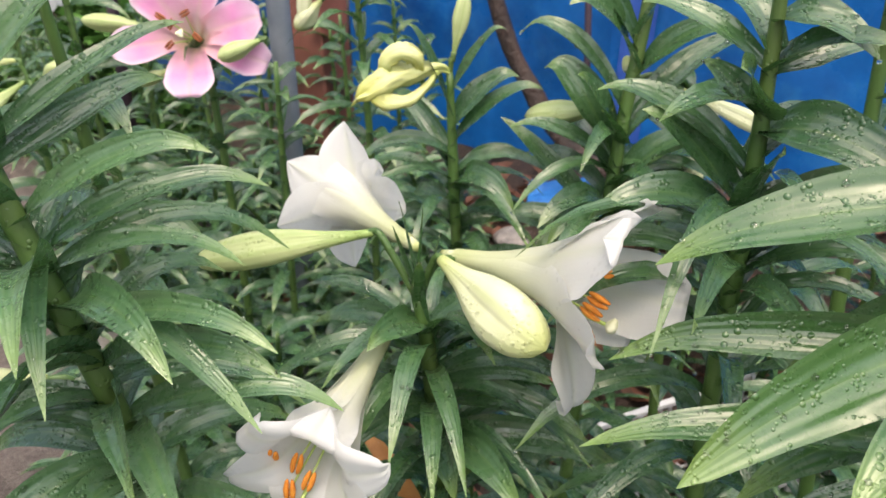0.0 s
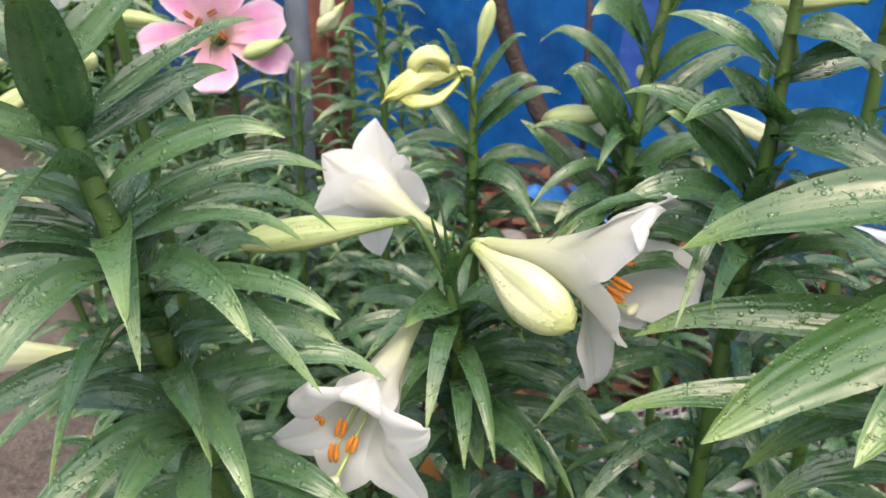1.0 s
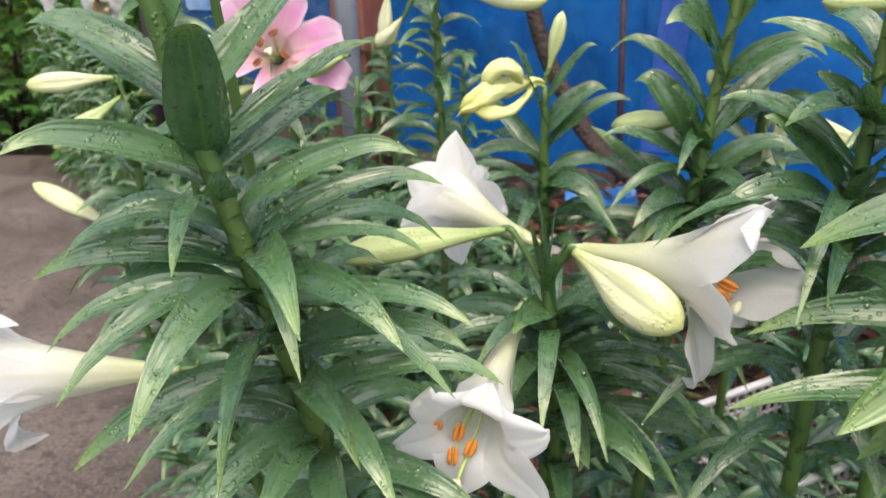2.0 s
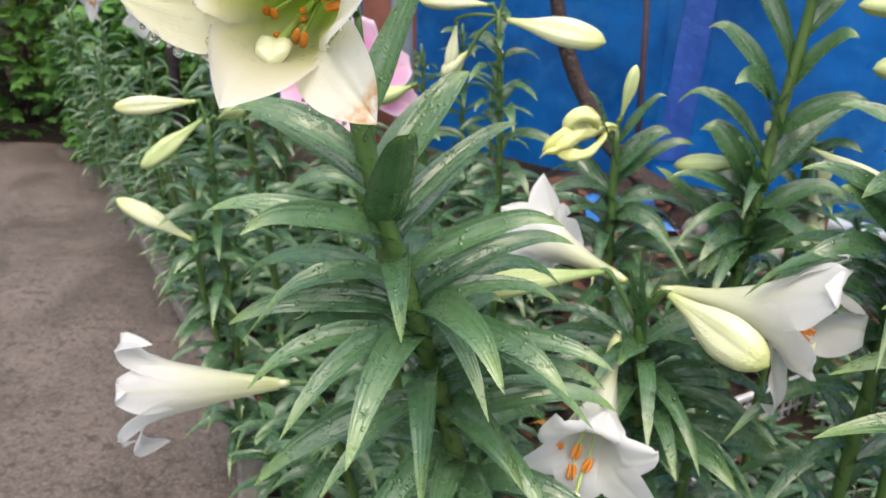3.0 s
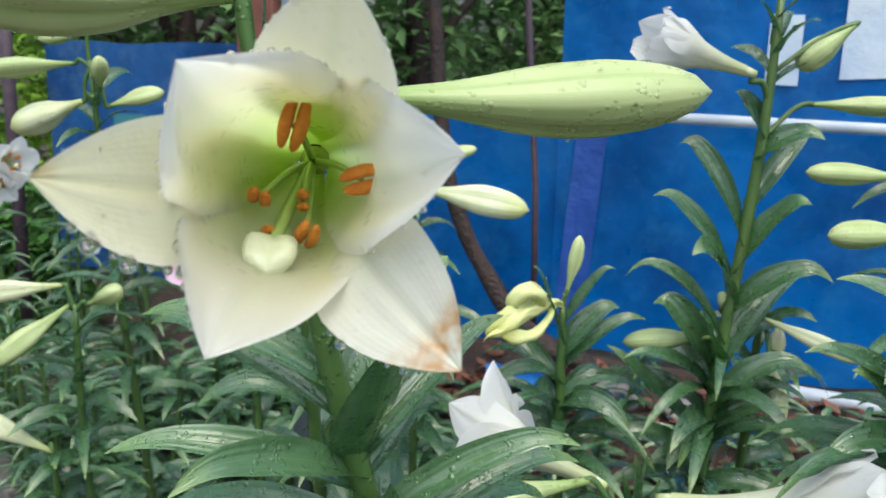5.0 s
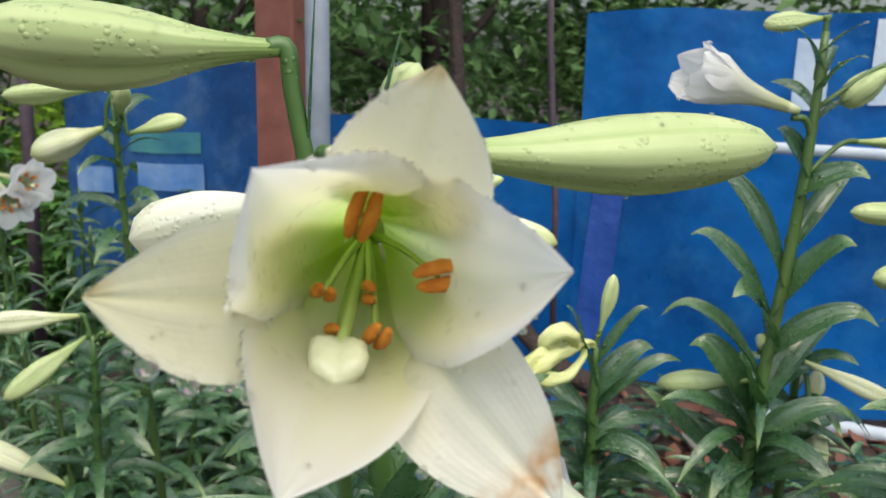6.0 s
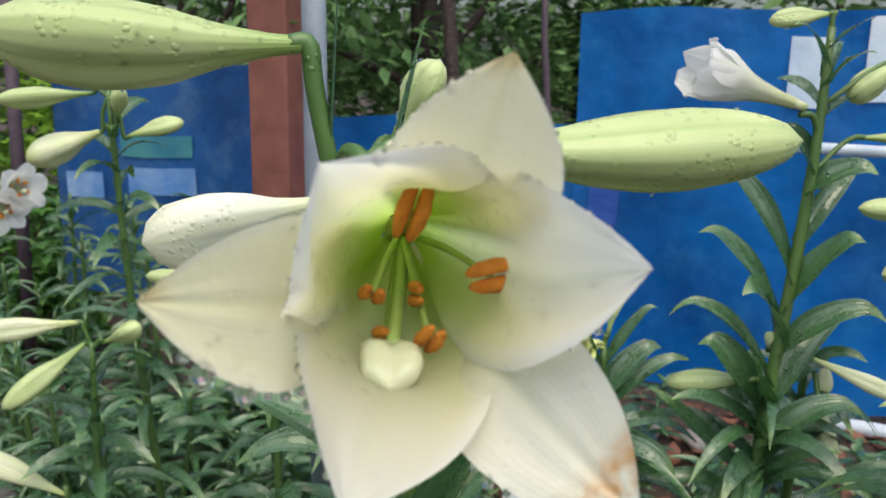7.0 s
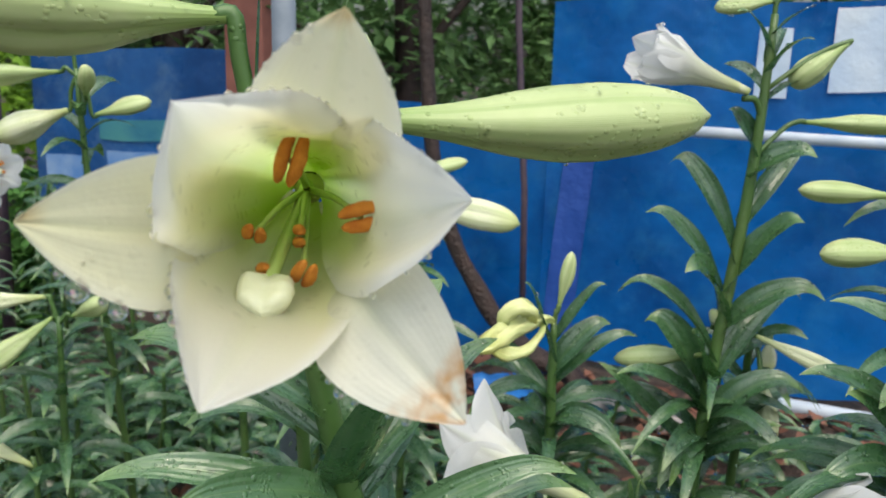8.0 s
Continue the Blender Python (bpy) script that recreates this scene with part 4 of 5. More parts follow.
part("leaf", leaf(stem_at(L1, 0.905), at1(-0.203, 0.350, 0.985), -0.10, 0.0225, 0.0, 0.45, 19, 11, 0.05, 0.25, 0.2), M_LEAF, lily1, "broad upright leaf with a folded tip")

HERO_ROOT, HERO_MOUTH = at1(-0.251, 0.352, 1.085), at1(-0.247, 0.20, 1.094)
hero = part("flower", tube([at1(-0.252, 0.372, 1.086), at1(-0.2515, 0.358, 1.085), HERO_ROOT + Vector((0, -0.01, 0))], [(0, 0.0045), (0.5, 0.0070), (1, 0.0072)], 14, 6), M_BUD_CREAM, lily1, "large cream trumpet flower with raindrops on its rim")
HERO_PETALS = [
    dict(phi=0.14, tip=at1(-0.191, 0.172, 1.109), wide=0.0370, point=2.5, peak=0.66, cup=(1.55, 0.50), roll=(1.05, 0.15), lip=0.64, skew=0.14, ripple=0.7, seed=3),
    dict(phi=1.20, tip=at1(-0.227, 0.175, 1.161), wide=0.0240, point=1.9, peak=0.80, cup=(0.30, 0.25), lap=0.003, ripple=0.15, seed=4),
    dict(phi=2.30, tip=at1(-0.273, 0.168, 1.135), wide=0.0410, point=3.6, peak=0.70, cup=(1.30, 1.60), roll=(0.95, 1.15), lip=0.62, skew=-0.10, ripple=0.9, seed=5),
    dict(phi=3.16, tip=at1(-0.3165, 0.169, 1.1015), wide=0.0245, point=2.1, peak=0.77, cup=(0.35, 0.20), lap=0.003, ripple=0.2, seed=6),
    dict(phi=4.36, tip=at1(-0.267, 0.159, 1.050), wide=0.0335, point=2.2, peak=0.70, cup=(0.75, 0.80), roll=(0.1, 0.15), lap=0.001, ripple=0.3, seed=7),
    dict(phi=5.50, tip=at1(-0.191, 0.168, 1.042), wide=0.0230, point=2.2, peak=0.77, cup=(0.25, 0.35), lap=0.003, ripple=0.2, seed=8),
]
hp = [part("petal", trumpet_petal(HERO_ROOT, HERO_MOUTH, **k), m, hero) for k, m in zip(HERO_PETALS, (M_PETAL_OLD, M_PETAL_OUTER, M_PETAL_CUP, M_PETAL_OUTER, M_PETAL_OLD, M_PETAL_STAIN))]
for c, h, size in (((-0.249, 0.239, 1.112), (0.0034, -0.003, 0.0102), 0.022), ((-0.2228, 0.231, 1.0925), (0.0080, -0.002, 0.0024), 0.0180), ((-0.262, 0.236, 1.085), (0.0012, -0.006, 0.0034), 0.0125),
                   ((-0.247, 0.250, 1.081), (0.0016, -0.006, 0.0010), 0.0125), ((-0.2435, 0.227, 1.0725), (0.0024, -0.005, 0.0050), 0.0150), ((-0.2575, 0.236, 1.0705), (0.002, -0.006, 0.002), 0.012)):
    c, h = at1(*c), Vector(h).normalized()
    root = HERO_ROOT + Vector((0, -0.02, 0.001))
    part("filament", tube([root, root.lerp(c, 0.55) + UP * 0.002, c - h * 0.001], [(0, 0.0019), (1, 0.0011)], 7, 9), M_FILAMENT, hero)
    part("anther", anther(c, h, size, 0.0050 if size > 0.016 else 0.0040), M_ANTHER, hero)
part("pistil", tube([at1(-0.252, 0.34, 1.087), at1(-0.252, 0.28, 1.081), at1(-0.2555, 0.224, 1.070)], [(0, 0.0032), (1, 0.0023)], 10, 10), M_FILAMENT, hero)
part("stigma", tube([at1(-0.2555, 0.228, 1.0705), at1(-0.256, 0.219, 1.067), at1(-0.2562, 0.208, 1.0635)], [(0, 0.0025), (0.3, 0.0088), (0.62, 0.0098), (0.86, 0.0080), (0.96, 0.004), (1, 0.0006)], 24, 14, lambda a, s: 0.94 + 0.26 * math.cos(3 * a + 1.75) + 0.14 * math.sin(a) + 0.05 * math.sin(2 * a + 9 * s)), M_STIGMA, hero)
stalked_bud(lily1, at1(-0.285, 0.42, 1.09), at1(-0.302, 0.42, 1.168), at1(-0.455, 0.40, 1.172), 0.0225, M_BUD_GREEN, "long pale green bud hung with raindrops", 0.02, 0.005)
stalked_bud(lily1, at1(-0.28, 0.42, 1.10), at1(-0.235, 0.44, 1.112), at1(0.0, 0.475, 1.117), 0.0245, M_BUD_GREEN, "long pale green bud hung with raindrops", 0.02, 0.005)
part("stalk", tube([at1(-0.283, 0.42, 1.10), at1(-0.275, 0.40, 1.115), at1(-0.255, 0.37, 1.097), at1(-0.252, 0.345, 1.094)], 0.005, 8, 12), M_STEM, lily1)
stalked_bud(lily1, at1(-0.275, 0.43, 1.09), at1(-0.252, 0.47, 1.118), at1(-0.226, 0.475, 1.162), 0.012, M_BUD_GREEN, "short green bud")
part("leaf", leaf(at1(-0.287, 0.42, 1.10), at1(-0.282, 0.42, 1.21), 0.02, 0.004), M_LEAF_NEAR, lily1)
part("leaf", leaf(at1(-0.256, 0.45, 1.09), at1(-0.236, 0.455, 1.185), 0.02, 0.006), M_LEAF_NEAR, lily1)

# the plant in the middle with three white flowers
F2 = (0.03, 0.63, -0.03)
L2 = world_line(F2, [(0.03, 0.61, 0.35), (0.026, 0.60, 0.55), (0.02, 0.60, 0.65), (0.012, 0.60, 0.705)])
lily2 = lily(F2, L2, "lily with three open white trumpet flowers and two pale buds", radius=0.008)
set_leaves(lily2, F2, L2, P2_LV)
whorls(lily2, L2, 0.10, 0.84, 56, 0.14, 0.0105, random.Random(12))


def at2(x, y, z):
    return Vector((x, y, z)) - Vector(F2)


trumpet(lily2, at2(-0.007, 0.672, 0.722), at2(-0.088, 0.753, 0.728), [
    (107, 0.078, 0.040, 0.034, 1.9, (0.50, 0.45), (0.0, 0.1), 0.0),
    (158, 0.060, 0.020, 0.028, 2.0, (0.5, 0.5), (0.2, 0.2), 0.5),
    (202, 0.084, 0.010, 0.034, 2.0, (0.4, 0.4), (0.3, 0.3), 0.5),
    (262, 0.082, 0.008, 0.026, 2.2, (0.4, 0.4), (0.1, 0.1), 0.0),
    (-8, 0.076, 0.012, 0.034, 2.2, (0.6, 0.6), (0.0, 0.2), 0.0),
    (44, 0.060, 0.046, 0.030, 2.2, (0.3, 0.3), (0.0, 0.0), 0.0),
], M_PETAL, "white trumpet flower turned to the fence")
trumpet(lily2, at2(-0.010, 0.592, 0.680), at2(-0.044, 0.440, 0.642), [
    (8, 0.066, -0.004, 0.031, 2.2, (0.3, 0.2), (0.5, 0.8), 0.6),
    (72, 0.040, -0.012, 0.026, 2.0, (0.4, 0.4), (0.6, 0.8), 1.5),
    (134, 0.056, 0.006, 0.031, 2.4, (0.4, 0.4), (1.0, 0.8), 1.2),
    (196, 0.070, 0.014, 0.025, 2.0, (0.4, 0.4), (0.2, 0.3), 0.3),
    (258, 0.064, 0.022, 0.033, 1.9, (0.3, 0.3), (0.2, 0.2), 0.0),
    (322, 0.082, 0.020, 0.025, 1.8, (0.4, 0.3), (0.2, 0.2), -1.2),
], M_PETAL, "open white trumpet flower facing out of the bed", anthers=[(at2(-0.056, 0.450, 0.634), (0.25, 0.1, 0.9)), (at2(-0.045, 0.442, 0.625), (0.35, 0.1, 0.85)), (at2(-0.060, 0.440, 0.617), (0.05, 0.1, 0.95)), (at2(-0.074, 0.450, 0.640), (0.2, -0.4, 0.6))], stigma=at2(-0.055, 0.425, 0.603))
trumpet(lily2, at2(0.046, 0.600, 0.742), at2(0.136, 0.553, 0.750), [
    (-30, 0.052, 0.080, 0.035, 2.4, (0.3, 0.3), (0.1, 0.2), 0.2),
    (68, 0.068, 0.060, 0.032, 2.2, (0.4, 0.4), (0.3, 0.3), 0.6),
    (126, 0.070, 0.064, 0.040, 2.2, (0.4, 0.3), (0.1, 0.3), 0.8),
    (206, 0.066, 0.052, 0.040, 2.8, (0.5, 0.5), (0.2, 0.3), 0.3),
    (256, 0.104, 0.016, 0.034, 1.9, (0.4, 0.4), (0.3, 0.3), 1.0),
    (300, 0.066, 0.040, 0.028, 2.0, (0.4, 0.4), (0.2, 0.2), 0.4),
], M_PETAL, "open white trumpet flower beside the swollen bud", anthers=[(at2(0.163, 0.520, 0.748), (0.8, -0.4, -0.3)), (at2(0.158, 0.517, 0.740), (0.8, -0.4, -0.4)), (at2(0.156, 0.514, 0.722), (0.4, -0.3, -0.8)), (at2(0.166, 0.550, 0.755), (0.8, -0.3, 0.3))], stigma=at2(0.172, 0.530, 0.722))
part("stalk", tube([at2(0.013, 0.60, 0.70), at2(0.028, 0.60, 0.735), at2(0.056, 0.593, 0.744)], 0.0042, 8, 8), M_STEM, lily2)
stalked_bud(lily2, at2(0.012, 0.60, 0.70), at2(0.038, 0.572, 0.752), at2(0.126, 0.495, 0.718), 0.0235, M_BUD_CREAM, "cream bud about to open, covered in raindrops")
stalked_bud(lily2, at2(0.012, 0.60, 0.70), at2(-0.028, 0.615, 0.755), at2(-0.200, 0.620, 0.716), 0.0165, M_BUD_GREEN, "slender pale green bud")
for tipx, tipy, tipz in ((0.02, 0.60, 0.79), (0.035, 0.60, 0.765), (-0.004, 0.585, 0.775), (0.02, 0.57, 0.75)):
    part("leaf", leaf(at2(0.013, 0.60, 0.69), at2(tipx, tipy, tipz), 0.02, 0.007), M_LEAF_NEAR, lily2)

# the plant with the withered yellow pod
F3 = (0.02, 0.92, -0.03)
L3 = world_line(F3, [(0.015, 0.91, 0.4), (0.006, 0.90, 0.64), (0.003, 0.90, 0.75), (0.001, 0.90, 0.835)])
lily3 = lily(F3, L3, "lily with a faded yellow hanging flower and a small bud")
set_leaves(lily3, F3, L3, P3_LV, wide=1.3, curl=0.12, arch=0.12)
whorls(lily3, L3, 0.10, 0.68, 36, 0.13, 0.0100, random.Random(13))


def at3(x, y, z):
    return Vector((x, y, z)) - Vector(F3)


stalked_bud(lily3, at3(0.001, 0.90, 0.83), at3(0.005, 0.90, 0.852), at3(0.020, 0.908, 0.924), 0.0092, M_BUD_GREEN, "small upright green bud")


def crumple(a, s):
    """The creases of a limp flower."""
    return 1 + 0.20 * math.cos(3 * a + 5 * s) + 0.13 * math.sin(5 * a + 13 * s) + 0.09 * math.sin(23 * s + a) + 0.06 * math.sin(9 * a - 31 * s)


pod = part("flower", tube([at3(0.002, 0.90, 0.836), at3(-0.012, 0.895, 0.842), at3(-0.036, 0.884, 0.839), at3(-0.066, 0.869, 0.831), at3(-0.098, 0.856, 0.813)],
                          [(0, 0.003), (0.2, 0.0055), (0.42, 0.0085), (0.64, 0.0120), (0.82, 0.0145), (0.93, 0.0105), (1, 0.0035)], 26, 30, crumple), M_BUD_YELLOW, lily3, "faded yellow flower, limp and curled")
part("petal", tube([at3(-0.062, 0.874, 0.836), at3(-0.066, 0.872, 0.850), at3(-0.052, 0.872, 0.862), at3(-0.034, 0.876, 0.858), at3(-0.028, 0.880, 0.842)], [(0, 0.005), (0.3, 0.0090), (0.6, 0.0100), (0.85, 0.0080), (1, 0.004)], 12, 16, crumple), M_BUD_YELLOW, pod, "curled yellow petal")
part("petal", tube([at3(-0.012, 0.89, 0.838), at3(-0.020, 0.878, 0.826), at3(-0.038, 0.866, 0.811), at3(-0.060, 0.860, 0.809), at3(-0.080, 0.857, 0.816)], [(0, 0.0034), (0.3, 0.0042), (0.6, 0.0068), (0.85, 0.0100), (1, 0.005)], 14, 18, crumple), M_BUD_YELLOW, pod, "curled yellow petal")
part("petal", leaf(at3(-0.058, 0.870, 0.832), at3(-0.104, 0.850, 0.806), 0.12, 0.011, 0.5, -0.5, 11, 7, 0.35, 0.2), M_BUD_YELLOW, pod, "curled yellow petal")

# the tall plant before the tarpaulin
F4 = (0.13, 0.86, -0.03)
L4 = world_line(F4, [(0.16, 0.86, 0.4), (0.182, 0.862, 0.65), (0.195, 0.872, 0.78), (0.22, 0.888, 0.95), (0.231, 0.892, 1.085), (0.238, 0.90, 1.21)])
lily4 = lily(F4, L4, "tall lily with green buds at its top and sides", radius=0.0072)
set_leaves(lily4, F4, L4, P4_LV, wide=1.45, curl=0.16, arch=0.16)
set_leaves(lily4, F4, L4, P4_LOW)
whorls(lily4, L4, 0.10, 0.50, 30, 0.14, 0.0110, random.Random(14))
whorls(lily4, L4, 0.86, 0.99, 6, 0.085, 0.009, random.Random(34), 0.1, None, None, (-0.5, -0.1))


def at4(x, y, z):
    return Vector((x, y, z)) - Vector(F4)


trumpet(lily4, at4(0.197, 0.886, 1.126), at4(0.125, 0.895, 1.150), [
    (92, 0.038, 0.033, 0.024, 2.0, (0.5, 0.5), (0.1, 0.1), 0.3),
    (152, 0.028, 0.056, 0.025, 1.9, (0.5, 0.5), (0.1, 0.1), 0.0),
    (212, 0.032, 0.050, 0.024, 2.1, (0.5, 0.5), (0.1, 0.1), 0.2),
    (270, 0.034, 0.040, 0.025, 2.0, (0.5, 0.5), (0.1, 0.1), 0.2),
    (330, 0.032, 0.042, 0.024, 2.1, (0.5, 0.5), (0.1, 0.1), 0.2),
    (34, 0.030, 0.036, 0.025, 2.0, (0.5, 0.5), (0.1, 0.1), 0.2),
], M_PETAL, "half-open white flower", (0.0050, 0.0080, 0.0140, 0.023))
part("stalk", tube([at4(0.232, 0.892, 1.09), at4(0.222, 0.89, 1.112), at4(0.205, 0.887, 1.114)], 0.004, 8, 8), M_STEM, lily4)
B4 = [(1.20, 0.238, 0.90, 1.225, 0.165, 0.90, 1.215, 0.011), (1.12, 0.33, 0.90, 1.18, 0.266, 0.90, 1.13, 0.017), (1.05, 0.285, 0.90, 1.088, 0.41, 0.88, 1.087, 0.012)]
for h, bx, by, bz, tx, ty, tz, r in B4:
    stalked_bud(lily4, stem_at(L4, h + 0.03), at4(bx, by, bz), at4(tx, ty, tz), r, M_BUD_GREEN, "pale green bud")

part("bud", bud(at4(0.185, 0.875, 0.803), at4(0.086, 0.92, 0.781), 0.014), M_BUD_GREEN, lily4, "pale green bud")

# the low plant behind it, hung with pale buds
F8 = (0.27, 0.95, 0.0)
L8 = world_line(F8, [(0.27, 0.95, 0.4), (0.272, 0.94, 0.7), (0.27, 0.93, 0.82)])
lily8 = lily(F8, L8, "low lily with pale hanging buds", radius=0.006)
whorls(lily8, L8, 0.2, 0.98, 20, 0.11, 0.010, random.Random(41))
for bx, by, bz, tx, ty, tz, r in ((0.255, 0.90, 0.822, 0.374, 0.86, 0.774, 0.0105), (0.272, 0.90, 0.775, 0.277, 0.86, 0.688, 0.013), (0.306, 0.95, 0.800, 0.292, 0.92, 0.762, 0.0105), (0.205, 0.90, 0.832, 0.196, 0.88, 0.858, 0.008)):
    stalked_bud(lily8, Vector((0.27, 0.93, 0.815)) - Vector(F8), Vector((bx, by, bz)) - Vector(F8), Vector((tx, ty, tz)) - Vector(F8), r, M_BUD_CREAM, "pale yellowish bud")

# the tall plant at the side, of which buds and leaves reach in
F9 = (0.47, 0.88, 0.0)
L9 = world_line(F9, [(0.46, 0.88, 0.4), (0.45, 0.87, 0.8), (0.45, 0.87, 1.08)])
lily9 = lily(F9, L9, "tall lily with green buds dripping rain", radius=0.008)
whorls(lily9, L9, 0.2, 0.95, 20, 0.14, 0.012, random.Random(42), 0.3)
for bx, by, bz, tx, ty, tz, r in ((0.395, 0.86, 1.006, 0.271, 0.86, 1.012, 0.013), (0.41, 0.84, 0.942, 0.296, 0.84, 0.940, 0.017)):
    stalked_bud(lily9, Vector((0.45, 0.87, 1.0)) - Vector(F9), Vector((bx, by, bz)) - Vector(F9), Vector((tx, ty, tz)) - Vector(F9), r, M_BUD_GREEN, "pale green bud dripping rain")

# the half-open flower behind the big one
F10 = (-0.25, 0.66, -0.03)
L10 = world_line(F10, [(-0.26, 0.65, 0.4), (-0.28, 0.62, 0.8), (-0.29, 0.59, 1.04)])
lily10 = lily(F10, L10, "lily with one fat white bud", radius=0.006)
whorls(lily10, L10, 0.2, 0.75, 28, 0.11, 0.011, random.Random(43))
part("bud", bud(Vector((-0.308, 0.56, 1.062)) - Vector(F10), Vector((-0.412, 0.498, 1.046)) - Vector(F10), 0.026, 0.0, 24, 18, 0.4), M_BUD_WHITE, lily10, "fat white bud about to open")
part("stalk", tube([Vector((-0.29, 0.59, 1.03)) - Vector(F10), Vector((-0.295, 0.575, 1.06)) - Vector(F10), Vector((-0.308, 0.561, 1.063)) - Vector(F10)], 0.004, 8, 8), M_STEM, lily10)

# the plant beside it, nearer
F5 = (0.25, 0.60, -0.03)
L5 = world_line(F5, [(0.26, 0.59, 0.4), (0.267, 0.585, 0.68), (0.273, 0.585, 0.78), (0.275, 0.585, 0.86), (0.277, 0.585, 1.0)])
lily5 = lily(F5, L5, "lily with broad wet leaves and yellowish buds", radius=0.0072)
set_leaves(lily5, F5, L5, P5_LV, arch=0.08)
stalked_bud(lily5, stem_at(L5, 1.01), Vector((0.335, 0.53, 0.99)) - Vector(F5), Vector((0.378, 0.485, 0.885)) - Vector(F5), 0.018, M_BUD_CREAM, "large yellowish bud hanging down")
whorls(lily5, L5, 0.10, 0.60, 50, 0.16, 0.0105, random.Random(15))
whorls(lily5, L5, 0.64, 0.99, 8, 0.10, 0.015, random.Random(35), 0.15, None, None, (-0.2, 0.2))

# the nearest plant, whose leaves reach across
F6 = (0.42, 0.40, -0.03)
L6 = world_line(F6, [(0.42, 0.41, 0.4), (0.40, 0.42, 0.7), (0.38, 0.42, 0.95)])
lily6 = lily(F6, L6, "lily with long light green leaves", radius=0.0085)
set_leaves(lily6, F6, L6, P6_LV, M_LEAF_NEAR)
whorls(lily6, L6, 0.15, 0.62, 18, 0.15, 0.013, random.Random(16))

# ---- lilies further back ----


def back_lily(foot, top, count, length, width, seed, label, buds=(), material=None, drop=(0.0, 0.3), lo=0.08):
    rnd = random.Random(seed)
    f = Vector(foot)
    line = [(Vector(top) - f) * 0.35 + Vector((rnd.uniform(-0.02, 0.02), rnd.uniform(-0.02, 0.02), 0)), (Vector(top) - f) * 0.7, Vector(top) - f]
    ob = lily(foot, line, label, radius=0.006)
    whorls(ob, line, lo, 0.97, count, length, width, rnd, 0.22, material, None, drop, 8, 5)
    for bx, by, bz, tx, ty, tz, r, mat in buds:
        stalked_bud(ob, line[-1] - UP * 0.01, Vector((bx, by, bz)) - f, Vector((tx, ty, tz)) - f, r * 1.22, mat, "pale green bud" if mat is M_BUD_GREEN else "cream bud")
    return ob


G, C = M_BUD_GREEN, M_BUD_CREAM
back_lily((-0.15, 1.22, 0.0), (-0.18, 1.2, 0.95), 46, 0.12, 0.011, 21, "lily with cream buds in front of the tarpaulin", [
    (-0.165, 1.2, 0.934, -0.003, 1.15, 0.909, 0.019, C), (-0.197, 1.2, 0.958, -0.312, 1.18, 0.967, 0.012, C), (-0.165, 1.2, 0.973, -0.078, 1.22, 0.995, 0.009, G), (-0.23, 1.2, 0.88, -0.275, 1.2, 0.835, 0.012, C), (-0.25, 1.2, 0.93, -0.262, 1.2, 0.84, 0.009, C)])
back_lily((-0.33, 1.20, 0.0), (-0.305, 1.18, 0.79), 46, 0.11, 0.011, 61, "lily with narrow leaves beside the steel pole")
back_lily((-0.70, 1.15, 0.0), (-0.675, 1.12, 0.77), 44, 0.12, 0.011, 22, "lily with green buds near the path", [
    (-0.69, 1.12, 0.80, -0.833, 1.1, 0.79, 0.013, C), (-0.685, 1.12, 0.768, -0.774, 1.05, 0.70, 0.0125, G), (-0.655, 1.12, 0.771, -0.60, 1.1, 0.80, 0.012, G)])
back_lily((-0.70, 1.13, 0.0), (-0.72, 1.1, 0.56), 24, 0.11, 0.010, 23, "low lily with a cream bud near the path", [(-0.72, 1.1, 0.545, -0.846, 1.08, 0.629, 0.0135, C)])
back_lily((-0.62, 1.25, 0.0), (-0.655, 1.2, 1.12), 46, 0.12, 0.010, 24, "tall lily with several green buds", [
    (-0.679, 1.2, 1.115, -0.788, 1.15, 1.106, 0.012, G), (-0.67, 1.2, 1.06, -0.768, 1.18, 1.02, 0.018, C), (-0.632, 1.2, 1.054, -0.555, 1.22, 1.075, 0.011, G), (-0.658, 1.2, 1.158, -0.726, 1.2, 1.149, 0.009, G), (-0.64, 1.19, 1.08, -0.624, 1.15, 1.125, 0.010, G)])


def leafy_template(seed, height, count, length, width):
    """A flowerless leafy stem, to be copied over the bed."""
    rnd = random.Random(seed)
    line = [Vector((rnd.uniform(-0.02, 0.02), rnd.uniform(-0.02, 0.02), height * 0.4)), Vector((rnd.uniform(-0.03, 0.03), rnd.uniform(-0.03, 0.03), height * 0.75)), Vector((rnd.uniform(-0.05, 0.05), rnd.uniform(-0.05, 0.05), height))]
    ob = lily((0, 0, 0), line, "leafy green lily stem without flowers", radius=0.006)
    whorls(ob, line, 0.22, 1.0, count, length, width, rnd, 0.2, None, None, (-0.05, 0.35), 8, 5)
    return ob


